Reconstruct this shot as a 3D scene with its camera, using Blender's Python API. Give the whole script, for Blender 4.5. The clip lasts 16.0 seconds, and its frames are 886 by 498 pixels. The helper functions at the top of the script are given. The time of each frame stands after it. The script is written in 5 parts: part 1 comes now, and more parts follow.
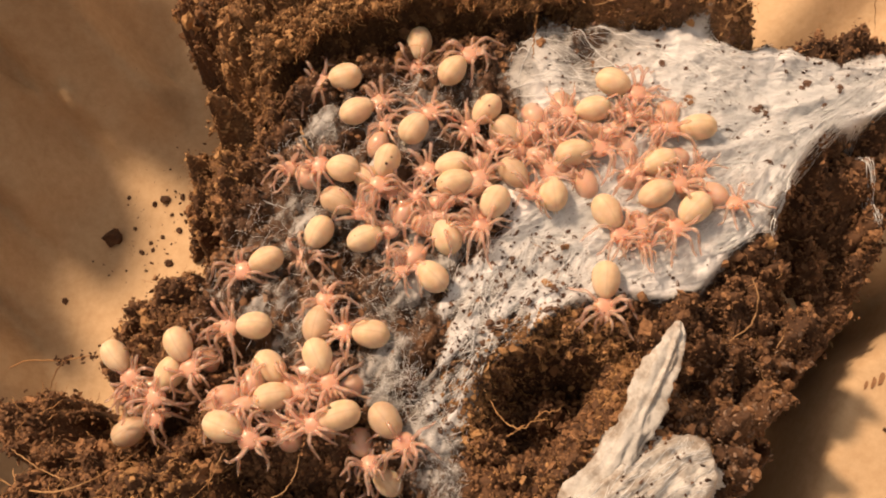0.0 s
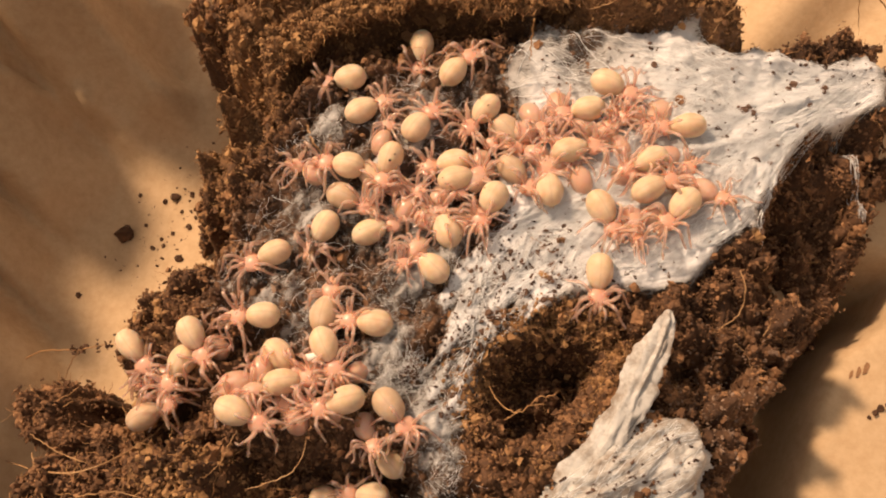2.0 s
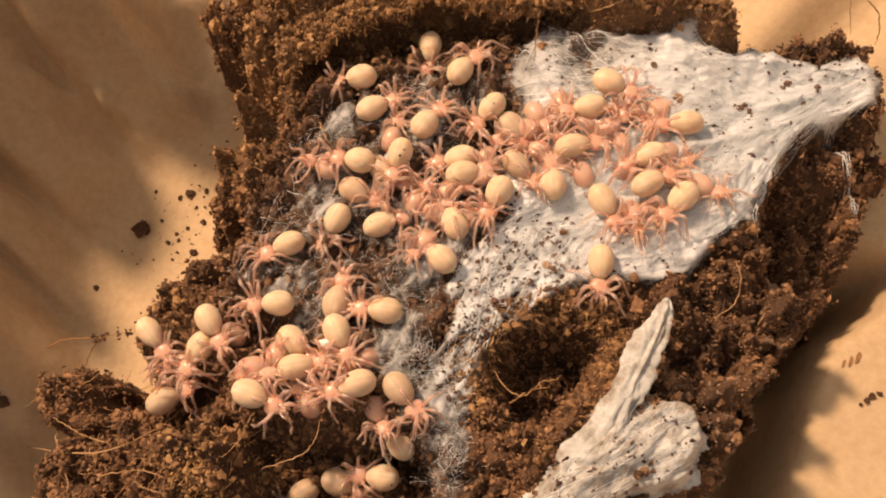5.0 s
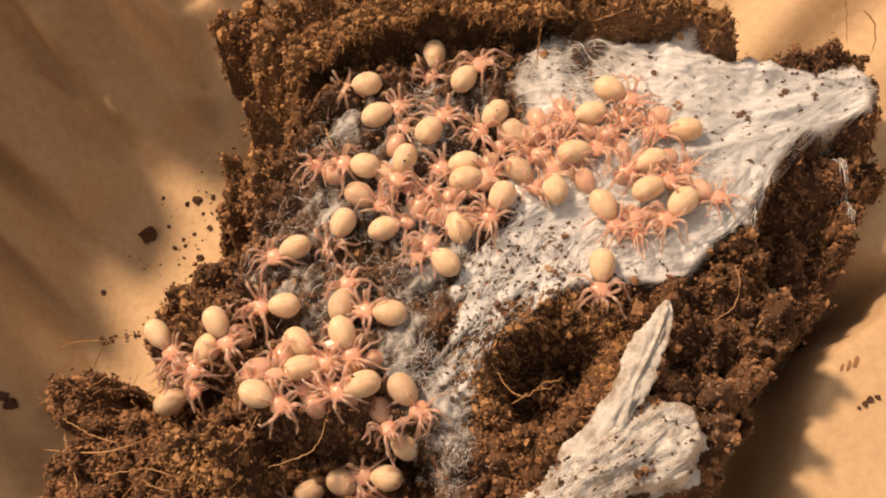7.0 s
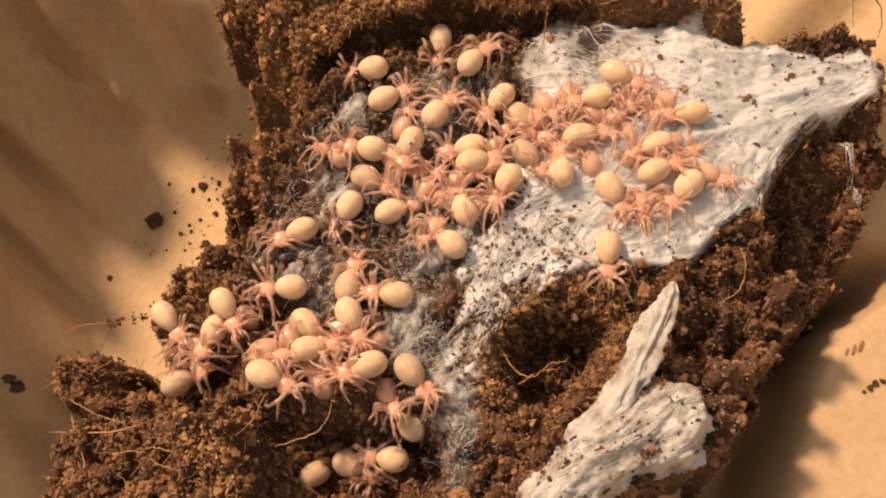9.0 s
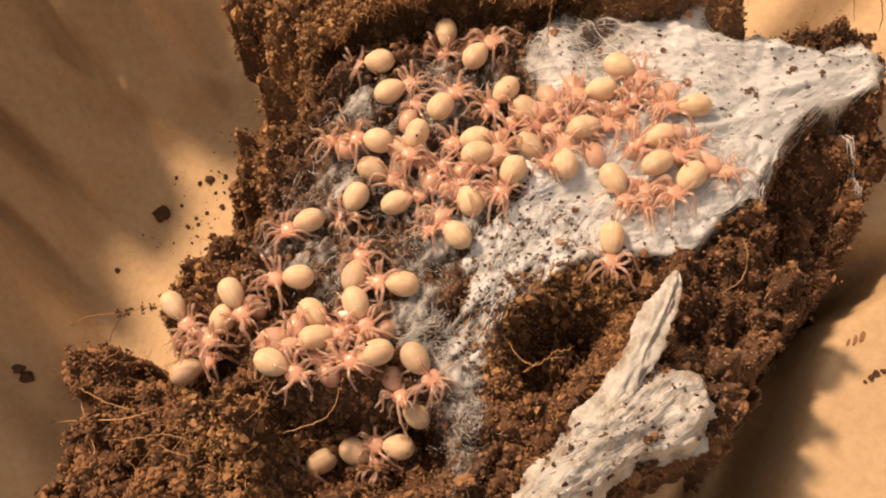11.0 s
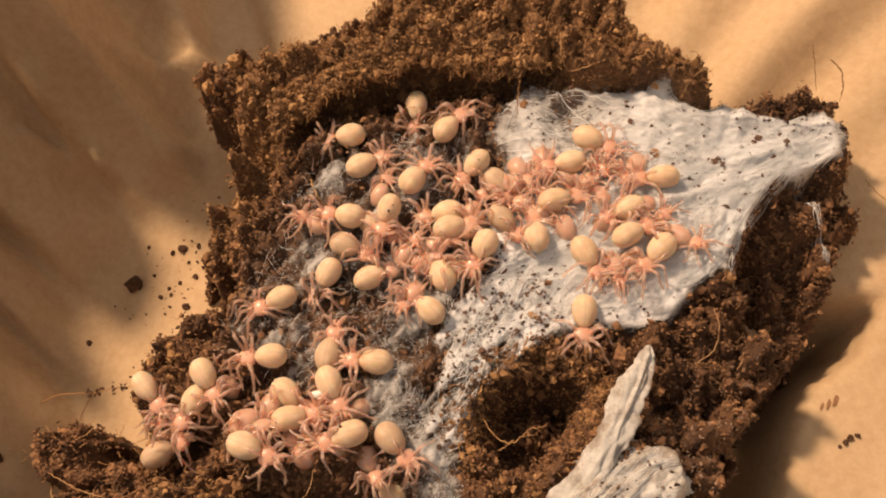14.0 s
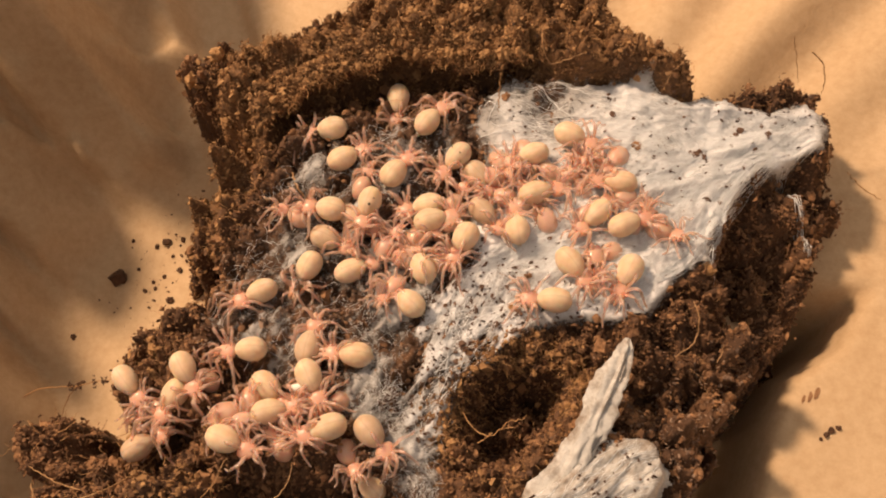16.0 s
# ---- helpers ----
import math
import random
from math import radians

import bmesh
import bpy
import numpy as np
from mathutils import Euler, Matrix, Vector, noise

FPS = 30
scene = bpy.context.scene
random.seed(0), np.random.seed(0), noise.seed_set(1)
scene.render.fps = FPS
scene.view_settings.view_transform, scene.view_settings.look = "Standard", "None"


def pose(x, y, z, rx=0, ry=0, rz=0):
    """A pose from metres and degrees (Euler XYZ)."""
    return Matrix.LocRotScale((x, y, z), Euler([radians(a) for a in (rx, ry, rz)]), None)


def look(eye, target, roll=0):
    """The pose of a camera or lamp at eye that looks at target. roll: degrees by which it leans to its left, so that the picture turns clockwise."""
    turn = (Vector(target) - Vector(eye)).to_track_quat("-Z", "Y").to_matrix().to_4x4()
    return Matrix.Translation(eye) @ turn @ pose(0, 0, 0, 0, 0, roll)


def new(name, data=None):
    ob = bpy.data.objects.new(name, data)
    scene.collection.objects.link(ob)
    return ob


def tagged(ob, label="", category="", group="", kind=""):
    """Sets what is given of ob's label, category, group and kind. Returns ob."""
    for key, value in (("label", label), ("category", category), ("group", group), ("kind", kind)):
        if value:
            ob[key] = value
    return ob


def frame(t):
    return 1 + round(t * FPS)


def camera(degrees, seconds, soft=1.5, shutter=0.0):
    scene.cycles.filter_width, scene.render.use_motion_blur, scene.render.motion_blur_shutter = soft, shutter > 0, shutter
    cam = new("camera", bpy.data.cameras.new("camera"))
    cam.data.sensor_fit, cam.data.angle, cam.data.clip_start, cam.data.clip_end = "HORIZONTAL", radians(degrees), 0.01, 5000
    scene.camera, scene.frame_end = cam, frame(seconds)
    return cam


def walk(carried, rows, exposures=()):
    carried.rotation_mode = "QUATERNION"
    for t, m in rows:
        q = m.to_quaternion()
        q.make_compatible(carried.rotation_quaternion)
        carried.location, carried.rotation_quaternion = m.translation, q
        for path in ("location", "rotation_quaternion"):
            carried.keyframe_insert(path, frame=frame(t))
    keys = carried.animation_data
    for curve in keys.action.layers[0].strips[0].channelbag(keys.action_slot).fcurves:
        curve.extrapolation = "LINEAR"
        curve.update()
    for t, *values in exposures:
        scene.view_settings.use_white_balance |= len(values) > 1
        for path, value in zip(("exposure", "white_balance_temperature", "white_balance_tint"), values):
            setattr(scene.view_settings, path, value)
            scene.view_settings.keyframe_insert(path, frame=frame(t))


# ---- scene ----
cam = camera(55.1, 16.0, soft=2.0)
METRES, EYE, TILT, LEAN, TURN = 0.0378, 0.118, -67.0, 6.0, 0.0
ROWS = [
    (0.0, 0.0, 0.0, 0.0, 0.23, -2.93, -4.41),
    (0.5, 0.0096, -0.0397, 0.0042, 0.2, -2.69, -4.42),
    (1.0, 0.0115, -0.0804, -0.0071, 0.21, -2.59, -4.39),
    (1.5, 0.0039, -0.0919, -0.0222, 0.33, -2.71, -4.43),
    (2.0, 0.0047, -0.1128, -0.0298, 0.34, -2.62, -4.46),
    (2.5, 0.0016, -0.1175, -0.0394, 0.3, -2.54, -4.49),
    (3.0, 0.0189, -0.1317, -0.0347, 0.31, -2.47, -4.49),
    (3.5, 0.0096, -0.1854, -0.0388, 0.33, -2.32, -4.47),
    (4.0, 0.0051, -0.1615, -0.0496, 0.42, -2.28, -4.49),
    (4.5, -0.0037, -0.1906, -0.0601, 0.49, -2.32, -4.54),
    (7.0, -0.0111, -0.2726, -0.1003, 0.64, -1.38, -4.7),
    (7.5, -0.0156, -0.2475, -0.1158, 0.7, -1.51, -4.72),
    (8.0, -0.0168, -0.2686, -0.1179, 0.69, -1.54, -4.75),
    (8.5, -0.0186, -0.273, -0.1357, 0.72, -1.52, -4.8),
    (11.0, -0.0306, -0.3152, -0.1863, 0.88, -1.48, -4.87),
    (11.5, -0.0099, -0.3363, -0.1638, 0.87, -1.4, -4.83),
    (12.0, 0.0199, -0.3672, -0.0988, 0.8, -1.21, -4.67),
    (12.5, 0.0017, -0.3465, -0.0676, 0.59, -0.78, -4.55),
    (13.0, -0.0444, -0.3283, -0.1027, 0.15, -0.09, -4.21),
    (13.5, 0.0046, -0.2932, -0.0457, -0.49, 0.95, -3.87),
    (14.0, -0.0167, -0.3157, -0.0564, -0.47, 1.06, -3.84),
    (14.5, 0.0025, -0.2911, -0.0569, -0.42, 0.94, -3.81),
    (15.0, 0.0163, -0.2776, -0.0499, -0.53, 0.77, -3.79),
    (15.5, 0.0199, -0.2793, -0.0395, -0.59, 0.64, -3.77),
    (16.0, 0.0421, -0.3132, -0.0573, -0.6, 0.69, -3.78),
]
walk(cam, [(t, pose(0, 0, EYE, TILT, LEAN, TURN) @ pose(METRES * x, METRES * y, METRES * z, 90 + pitch, roll, yaw)) for t, x, y, z, yaw, pitch, roll in ROWS],
     exposures=[(0, 0.08), (7, 0.12), (11.5, 0.12), (12.5, 0.10), (13.5, -0.04), (16, -0.03)])

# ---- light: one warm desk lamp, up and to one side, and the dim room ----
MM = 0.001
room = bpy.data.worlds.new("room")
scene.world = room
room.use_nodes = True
# the room is lit softly; the brighter lamp's side is added, to deepen shade opposite
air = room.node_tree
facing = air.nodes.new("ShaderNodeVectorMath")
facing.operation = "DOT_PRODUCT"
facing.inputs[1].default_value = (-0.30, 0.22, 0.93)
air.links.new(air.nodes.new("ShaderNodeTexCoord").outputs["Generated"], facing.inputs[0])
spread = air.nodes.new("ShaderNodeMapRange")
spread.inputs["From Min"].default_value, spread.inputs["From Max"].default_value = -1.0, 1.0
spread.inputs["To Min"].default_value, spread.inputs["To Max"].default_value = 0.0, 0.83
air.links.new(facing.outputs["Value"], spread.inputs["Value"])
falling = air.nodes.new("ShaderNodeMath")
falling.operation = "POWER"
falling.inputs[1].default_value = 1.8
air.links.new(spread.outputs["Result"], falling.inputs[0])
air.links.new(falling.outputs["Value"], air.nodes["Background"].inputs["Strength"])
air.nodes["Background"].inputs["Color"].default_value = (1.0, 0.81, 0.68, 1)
lamp = bpy.data.lights.new("desk_lamp_light", "AREA")
lamp.shape, lamp.size, lamp.energy, lamp.color = "DISK", 0.045, 3.85, (1.0, 0.69, 0.45)
lamp_ob = new("desk_lamp_light", lamp)
lamp_ob.matrix_world = look((-0.261, 0.22, 0.424), (0.0, 0.03, 0.02))


# ---- materials ----
def material(name, rough=0.7):
    m = bpy.data.materials.new(name)
    m.use_nodes = True
    t = m.node_tree
    p = t.nodes["Principled BSDF"]
    p.inputs["Roughness"].default_value = rough
    return m, t, p


def noise_node(t, scale, detail=4.0, rough=0.55, coord=None):
    n = t.nodes.new("ShaderNodeTexNoise")
    n.inputs["Scale"].default_value, n.inputs["Detail"].default_value, n.inputs["Roughness"].default_value = scale, detail, rough
    if coord is not None:
        t.links.new(coord, n.inputs["Vector"])
    return n.outputs["Fac"]


def ramp(t, fac, *stops):
    r = t.nodes.new("ShaderNodeValToRGB")
    while len(r.color_ramp.elements) < len(stops):
        r.color_ramp.elements.new(0.5)
    for e, (at, c) in zip(r.color_ramp.elements, stops):
        e.position, e.color = at, (*c, 1)
    t.links.new(fac, r.inputs["Fac"])
    return r.outputs["Color"]


def blend(t, fac, a, b, how="MIX"):
    n = t.nodes.new("ShaderNodeMix")
    n.data_type, n.blend_type = "RGBA", how
    for value, slot in ((fac, 0), (a, 6), (b, 7)):
        if isinstance(value, (int, float)):
            n.inputs[slot].default_value = value
        elif isinstance(value, tuple):
            n.inputs[slot].default_value = (*value, 1)
        else:
            t.links.new(value, n.inputs[slot])
    return n.outputs[2]


def relief(t, p, height, strength, distance):
    b = t.nodes.new("ShaderNodeBump")
    b.inputs["Strength"].default_value, b.inputs["Distance"].default_value = strength, distance
    t.links.new(height, b.inputs["Height"])
    t.links.new(b.outputs["Normal"], p.inputs["Normal"])


def where(t):
    return t.nodes.new("ShaderNodeTexCoord").outputs["Object"]


def per_island(t):
    return t.nodes.new("ShaderNodeNewGeometry").outputs["Random Per Island"]


def soil_material(name, dark, mid, light, rough=0.85, islands=False, dry=None):
    m, t, p = material(name, rough)
    c = where(t)
    big = noise_node(t, 130.0, 5.0, 0.65, c)
    fine = noise_node(t, 1500.0, 3.0, 0.6, c)
    base = ramp(t, big, (0.34, dark), (0.5, mid), (0.66, light))
    col = blend(t, 0.45, base, ramp(t, fine, (0.3, dark), (0.7, light)), "MIX")
    if islands:
        tone = ramp(t, per_island(t), (0.0, dark), (0.45, mid), (0.85, light), (1.0, tuple(1.25 * v for v in light)))
        col = blend(t, 0.55, col, tone)
    if dry:
        # the fibrous crust has dried to a golden brown
        a = t.nodes.new("ShaderNodeAttribute")
        a.attribute_name = "dry"
        col = blend(t, a.outputs["Fac"], col, ramp(t, fine, (0.25, dry[0]), (0.75, dry[1])))
    t.links.new(col, p.inputs["Base Color"])
    relief(t, p, fine, 0.8, 0.0004)
    return m


SOIL = soil_material("coco_soil", (0.030, 0.014, 0.007), (0.085, 0.040, 0.018), (0.16, 0.078, 0.035), dry=((0.060, 0.028, 0.012), (0.27, 0.138, 0.054)))
CRUMB = soil_material("soil_crumb", (0.042, 0.019, 0.009), (0.15, 0.072, 0.033), (0.37, 0.195, 0.09), islands=True)
GOLD_CRUMB = soil_material("fibrous_crumb", (0.050, 0.024, 0.010), (0.235, 0.118, 0.046), (0.50, 0.285, 0.12), islands=True)
GREY_CRUMB = soil_material("silky_soil_crumb", (0.045, 0.026, 0.018), (0.18, 0.11, 0.072), (0.40, 0.275, 0.19), islands=True)
GRIT = soil_material("dark_grit", (0.035, 0.018, 0.011), (0.085, 0.047, 0.030), (0.17, 0.095, 0.06), islands=True)
DARK_CRUMB = soil_material("damp_crumb", (0.03, 0.014, 0.007), (0.08, 0.037, 0.017), (0.15, 0.07, 0.03))
FIBRE = soil_material("coco_fibre", (0.16, 0.07, 0.025), (0.36, 0.18, 0.065), (0.58, 0.33, 0.13), 0.6, islands=True)
ROOT = soil_material("dry_rootlet", (0.22, 0.11, 0.045), (0.44, 0.25, 0.11), (0.60, 0.39, 0.19), 0.6)


def paper_material():
    m, t, p = material("kraft_paper", 0.75)
    c = where(t)
    blotch = noise_node(t, 28.0, 5.0, 0.6, c)
    fibre = noise_node(t, 700.0, 4.0, 0.7, c)
    col = blend(t, 0.4, ramp(t, blotch, (0.3, (0.48, 0.325, 0.18)), (0.7, (0.60, 0.43, 0.26))), ramp(t, fibre, (0.3, (0.44, 0.29, 0.155)), (0.7, (0.66, 0.49, 0.305))))
    t.links.new(col, p.inputs["Base Color"])
    p.inputs["Specular IOR Level"].default_value = 0.25
    relief(t, p, noise_node(t, 160.0, 6.0, 0.6, c), 0.35, 0.0012)
    return m


PAPER = paper_material()


def silk_material(name, lacing, tone=(1.0, 1.0, 1.0), soiled=0.15):
    m, t, p = material(name, 0.5)
    c = where(t)
    fine = noise_node(t, 900.0, 5.0, 0.7, c)
    big = noise_node(t, 120.0, 4.0, 0.6, c)
    col = blend(t, 0.5, ramp(t, big, (0.3, (0.50, 0.50, 0.50)), (0.58, (0.90, 0.92, 0.95))), ramp(t, fine, (0.3, (0.54, 0.56, 0.57)), (0.58, (0.92, 0.95, 0.97))))
    col = blend(t, 1.0, col, tone, "MULTIPLY")
    # brown dust caught between the threads
    col = blend(t, soiled, col, ramp(t, noise_node(t, 330.0, 6.0, 0.7, c), (0.38, (0.34, 0.23, 0.14)), (0.56, (1.0, 1.0, 1.0))), "MULTIPLY")
    t.links.new(col, p.inputs["Base Color"])
    p.inputs["Sheen Weight"].default_value = 0.25
    p.inputs["Subsurface Weight"].default_value = 0.0
    relief(t, p, noise_node(t, 600.0, 7.0, 0.75, c), 0.6, 0.0005)
    if lacing:
        a = t.nodes.new("ShaderNodeAttribute")
        a.attribute_name = "cover"
        # thin silk is darkened for soil beneath and the ridge's shade; dense is white
        col = blend(t, 1.0, col, ramp(t, a.outputs["Fac"], (0.3, (0.40, 0.37, 0.34)), (0.65, (0.63, 0.62, 0.60)), (0.95, (1.0, 1.0, 1.0))), "MULTIPLY")
        t.links.new(col, p.inputs["Base Color"])
        grain = t.nodes.new("ShaderNodeMath")
        grain.operation = "ADD"
        t.links.new(a.outputs["Fac"], grain.inputs[0])
        mixed = t.nodes.new("ShaderNodeMath")
        mixed.operation = "MULTIPLY_ADD"
        t.links.new(noise_node(t, 700.0, 6.0, 0.75, c), mixed.inputs[0])
        mixed.inputs[1].default_value, mixed.inputs[2].default_value = 1.6, -1.05
        t.links.new(mixed.outputs[0], grain.inputs[1])
        s = t.nodes.new("ShaderNodeMapRange")
        s.interpolation_type = "SMOOTHSTEP"
        s.inputs["From Min"].default_value, s.inputs["From Max"].default_value = -0.05, 0.4
        s.inputs["To Min"].default_value, s.inputs["To Max"].default_value = 0.0, 1.0
        t.links.new(grain.outputs[0], s.inputs["Value"])
        t.links.new(s.outputs["Result"], p.inputs["Alpha"])
    return m


SILK = silk_material("spider_silk", True, (0.88, 0.865, 0.855))
SILK_DENSE = silk_material("dense_silk", False, (0.70, 0.66, 0.60), 0.75)
m, t, p = material("silk_thread", 0.4)
p.inputs["Base Color"].default_value = (0.86, 0.88, 0.89, 1)
THREAD = m


def flesh(name, low, high, weight, radius, rough, glassy=0.0, lined=False, clear=0.0):
    m, t, p = material(name, rough)
    c = where(t)
    n = noise_node(t, 900.0, 4.0, 0.6, c)
    col = ramp(t, n, (0.3, low), (0.7, high))
    info = t.nodes.new("ShaderNodeObjectInfo")
    col = blend(t, 0.25, col, ramp(t, info.outputs["Random"], (0.0, low), (1.0, high)))
    if lined:
        # a faint darker line down the back and paler bands beside it
        split = t.nodes.new("ShaderNodeSeparateXYZ")
        t.links.new(c, split.inputs[0])
        wide = t.nodes.new("ShaderNodeMath")
        wide.operation = "ABSOLUTE"
        t.links.new(split.outputs["Y"], wide.inputs[0])
        scaled = t.nodes.new("ShaderNodeMath")
        scaled.operation = "MULTIPLY"
        scaled.inputs[1].default_value = 600.0
        t.links.new(wide.outputs[0], scaled.inputs[0])
        tone = ramp(t, scaled.outputs[0], (0.0, (0.80, 0.76, 0.72)), (0.09, (1.0, 1.0, 1.0)), (0.35, (1.0, 0.97, 0.93)), (0.5, (0.93, 0.89, 0.84)), (0.75, (1.0, 0.99, 0.97)))
        col = blend(t, 0.5, col, tone, "MULTIPLY")
    t.links.new(col, p.inputs["Base Color"])
    p.inputs["Subsurface Weight"].default_value = weight
    p.inputs["Subsurface Radius"].default_value = (1.0, 0.65, 0.42)
    p.inputs["Subsurface Scale"].default_value = radius
    p.inputs["Transmission Weight"].default_value, p.inputs["IOR"].default_value = glassy, 1.42
    # clear, wet skin
    p.inputs["Alpha"].default_value = 1 - clear
    p.inputs["Coat Weight"].default_value, p.inputs["Coat Roughness"].default_value = 1.6 * clear, 0.14
    relief(t, p, noise_node(t, 2500.0, 3.0, 0.6, c), 0.15, 0.0001)
    return m


ABDOMEN = flesh("cream_abdomen", (0.60, 0.44, 0.29), (0.76, 0.605, 0.435), 0.85, 0.0011, 0.58, lined=True)
# duller skin: tan spiderlings, and shade put into the colour of pit ones
ABDOMEN_TAN_SHADED = flesh("tan_or_shaded_abdomen", (0.48, 0.35, 0.24), (0.62, 0.475, 0.34), 0.8, 0.0011, 0.58, lined=True)
ABDOMEN_PINK = flesh("pinkish_abdomen", (0.74, 0.44, 0.32), (0.83, 0.57, 0.43), 0.8, 0.0012, 0.36, 0.12, clear=0.22)
PINK = flesh("pink_cuticle", (0.70, 0.37, 0.26), (0.83, 0.51, 0.38), 0.7, 0.0012, 0.42, 0.1, clear=0.14)
LEG = flesh("translucent_leg", (0.86, 0.49, 0.37), (0.97, 0.70, 0.57), 0.4, 0.0012, 0.16, 0.35, clear=0.50)
m, t, p = material("dark_speck", 0.6)
p.inputs["Base Color"].default_value = (0.03, 0.015, 0.01, 1)
SPECK = m
m, t, p = material("pale_droplet", 0.1)
p.inputs["Base Color"].default_value = (0.9, 0.85, 0.75, 1)
DROP = m


# -- terrain --
def lattice(ix, iy, seed):
    n = (ix * 374761393 + iy * 668265263 + seed * 2246822519) & 0xFFFFFFFF
    n = ((n ^ (n >> 13)) * 1274126177) & 0xFFFFFFFF
    return ((n ^ (n >> 16)) & 0xFFFF) / 65535.0


def value_noise(x, y, seed):
    x, y = np.asarray(x, float), np.asarray(y, float)
    ix, iy = np.floor(x).astype(np.int64), np.floor(y).astype(np.int64)
    fx, fy = x - ix, y - iy
    fx, fy = fx * fx * (3 - 2 * fx), fy * fy * (3 - 2 * fy)
    a, b = lattice(ix, iy, seed), lattice(ix + 1, iy, seed)
    c, d = lattice(ix, iy + 1, seed), lattice(ix + 1, iy + 1, seed)
    return (a + (b - a) * fx) * (1 - fy) + (c + (d - c) * fx) * fy - 0.5


def rough_noise(x, y, size, octaves=4, seed=0):
    """Noise of about -0.5 to 0.5, whose largest swells are size mm wide."""
    total, gain = 0.0, 1.0
    for k in range(octaves):
        total = total + gain * value_noise(x / size * 2 ** k + 17.3 * k, y / size * 2 ** k - 9.1 * k, seed + k)
        gain *= 0.5
    return total


def inside(x, y, polygon):
    """Signed distance to a polygon's edge, in mm: positive inside."""
    x, y = np.asarray(x, float), np.asarray(y, float)
    best, odd = np.full(x.shape, 1e9), np.zeros(x.shape, bool)
    n = len(polygon)
    for k in range(n):
        (ax, ay), (bx, by) = polygon[k], polygon[(k + 1) % n]
        dx, dy = bx - ax, by - ay
        s = np.clip(((x - ax) * dx + (y - ay) * dy) / (dx * dx + dy * dy + 1e-9), 0, 1)
        best = np.minimum(best, np.hypot(x - ax - s * dx, y - ay - s * dy))
        if ay != by:
            odd ^= ((ay > y) != (by > y)) & (x < dx * (y - ay) / dy + ax)
    return np.where(odd, best, -best)


def clods(x, y, size, seed):
    """Rounded lumps about size mm wide, from 0 in the cracks to 1."""
    x, y = np.asarray(x, float) / size, np.asarray(y, float) / size
    ix, iy = np.floor(x).astype(np.int64), np.floor(y).astype(np.int64)
    one, two = np.full(x.shape, 9.0), np.full(x.shape, 9.0)
    for dx in (-1, 0, 1):
        for dy in (-1, 0, 1):
            cx, cy = ix + dx, iy + dy
            d = np.hypot(cx + lattice(cx, cy, seed) - x, cy + lattice(cx, cy, seed + 7) - y)
            two = np.minimum(two, np.maximum(one, d))
            one = np.minimum(one, d)
    return np.clip((two - one) * 1.6, 0, 1) ** 0.6


def step(v, low, high):
    v = np.clip((v - low) / (high - low), 0, 1)
    return v * v * (3 - 2 * v)


def dome(x, y, cx, cy, r):
    return np.exp(-((x - cx) ** 2 + (y - cy) ** 2) / (r * r))


OUTLINE = [(-49, 65.5), (-51, 68.5), (-46, 72), (-33, 71), (-26, 77), (-19, 87), (-2, 90), (15, 83), (18, 73), (24, 71), (26.5, 66), (27, 62.5),
           (33, 63), (38, 65), (44.5, 64.5), (46, 57), (47, 50), (43.5, 38), (41, 31), (36, 26), (31, 22), (29, 16), (26, 9), (18, 4), (8, -2), (0, -9),
           (-18, -9), (-30, -6), (-38, 2), (-46, 8), (-48, 12), (-48.5, 18), (-50, 23), (-47, 25), (-45, 27), (-46, 34), (-49, 40), (-50, 45), (-48, 51), (-44, 55), (-41, 62)]
RIDGE = [(-37, 64), (-29, 66), (-24, 69), (-21, 74), (-18, 80), (-1, 83), (14, 77), (16, 68), (24, 65), (25, 61), (19, 63.2), (15, 63.6), (11, 62.8), (7, 63.6), (5, 66), (-1, 66.5),
         (-7, 66), (-13, 66.5), (-20, 64), (-25.5, 61.5), (-32, 58.5), (-35.5, 54), (-36.5, 49), (-38.5, 46), (-40, 57)]
CAVE = [(-2.8, 19), (0.8, 22.8), (5, 23.3), (9, 22), (10, 19), (8, 15), (5, 11), (2, 9.5), (-2, 10.5), (-4, 13.5), (-5, 16.2)]
PIT = [(-33, 8), (-24, 8.5), (-16, 9), (-9, 6.5), (-9.5, 0), (-15, -2.5), (-26, -3), (-32, 2)]
SIDE = [(27, 36), (28, 40), (30, 45), (34, 50), (39, 52), (50, 53), (50, 28), (36, 22), (31, 27)]
LUMP = [(-65, 13), (-63, 16.5), (-58, 15.5), (-53, 12), (-46, 11), (-42, 8.5), (-35, 9), (-31, 7), (-27, 1), (-26, -4), (-33, -10), (-53, -11), (-62, -7), (-59, 0), (-60, 5), (-64, 9.5)]
SILK_ON = [(-7, 57), (-3.5, 68), (10, 66.5), (17, 63.6), (25, 61.5), (32, 59), (36, 58), (42, 62), (43, 53), (38, 50.5), (34, 50.5), (30, 45), (28, 41), (27.5, 36), (24, 34.5),
           (20, 31), (15, 28), (10, 28), (4, 26.5), (0.8, 23.2), (-2.8, 19.2), (-5.2, 13.8), (-8, 11), (-12, 17), (-9, 22), (-10, 26), (-9, 29), (-3, 36), (-3, 47)]
SEAM = [(-11, 15), (-6.5, 14), (-5, 8), (-5, 2), (-2, -7), (-8, -9), (-10.5, 0), (-11.5, 8)]
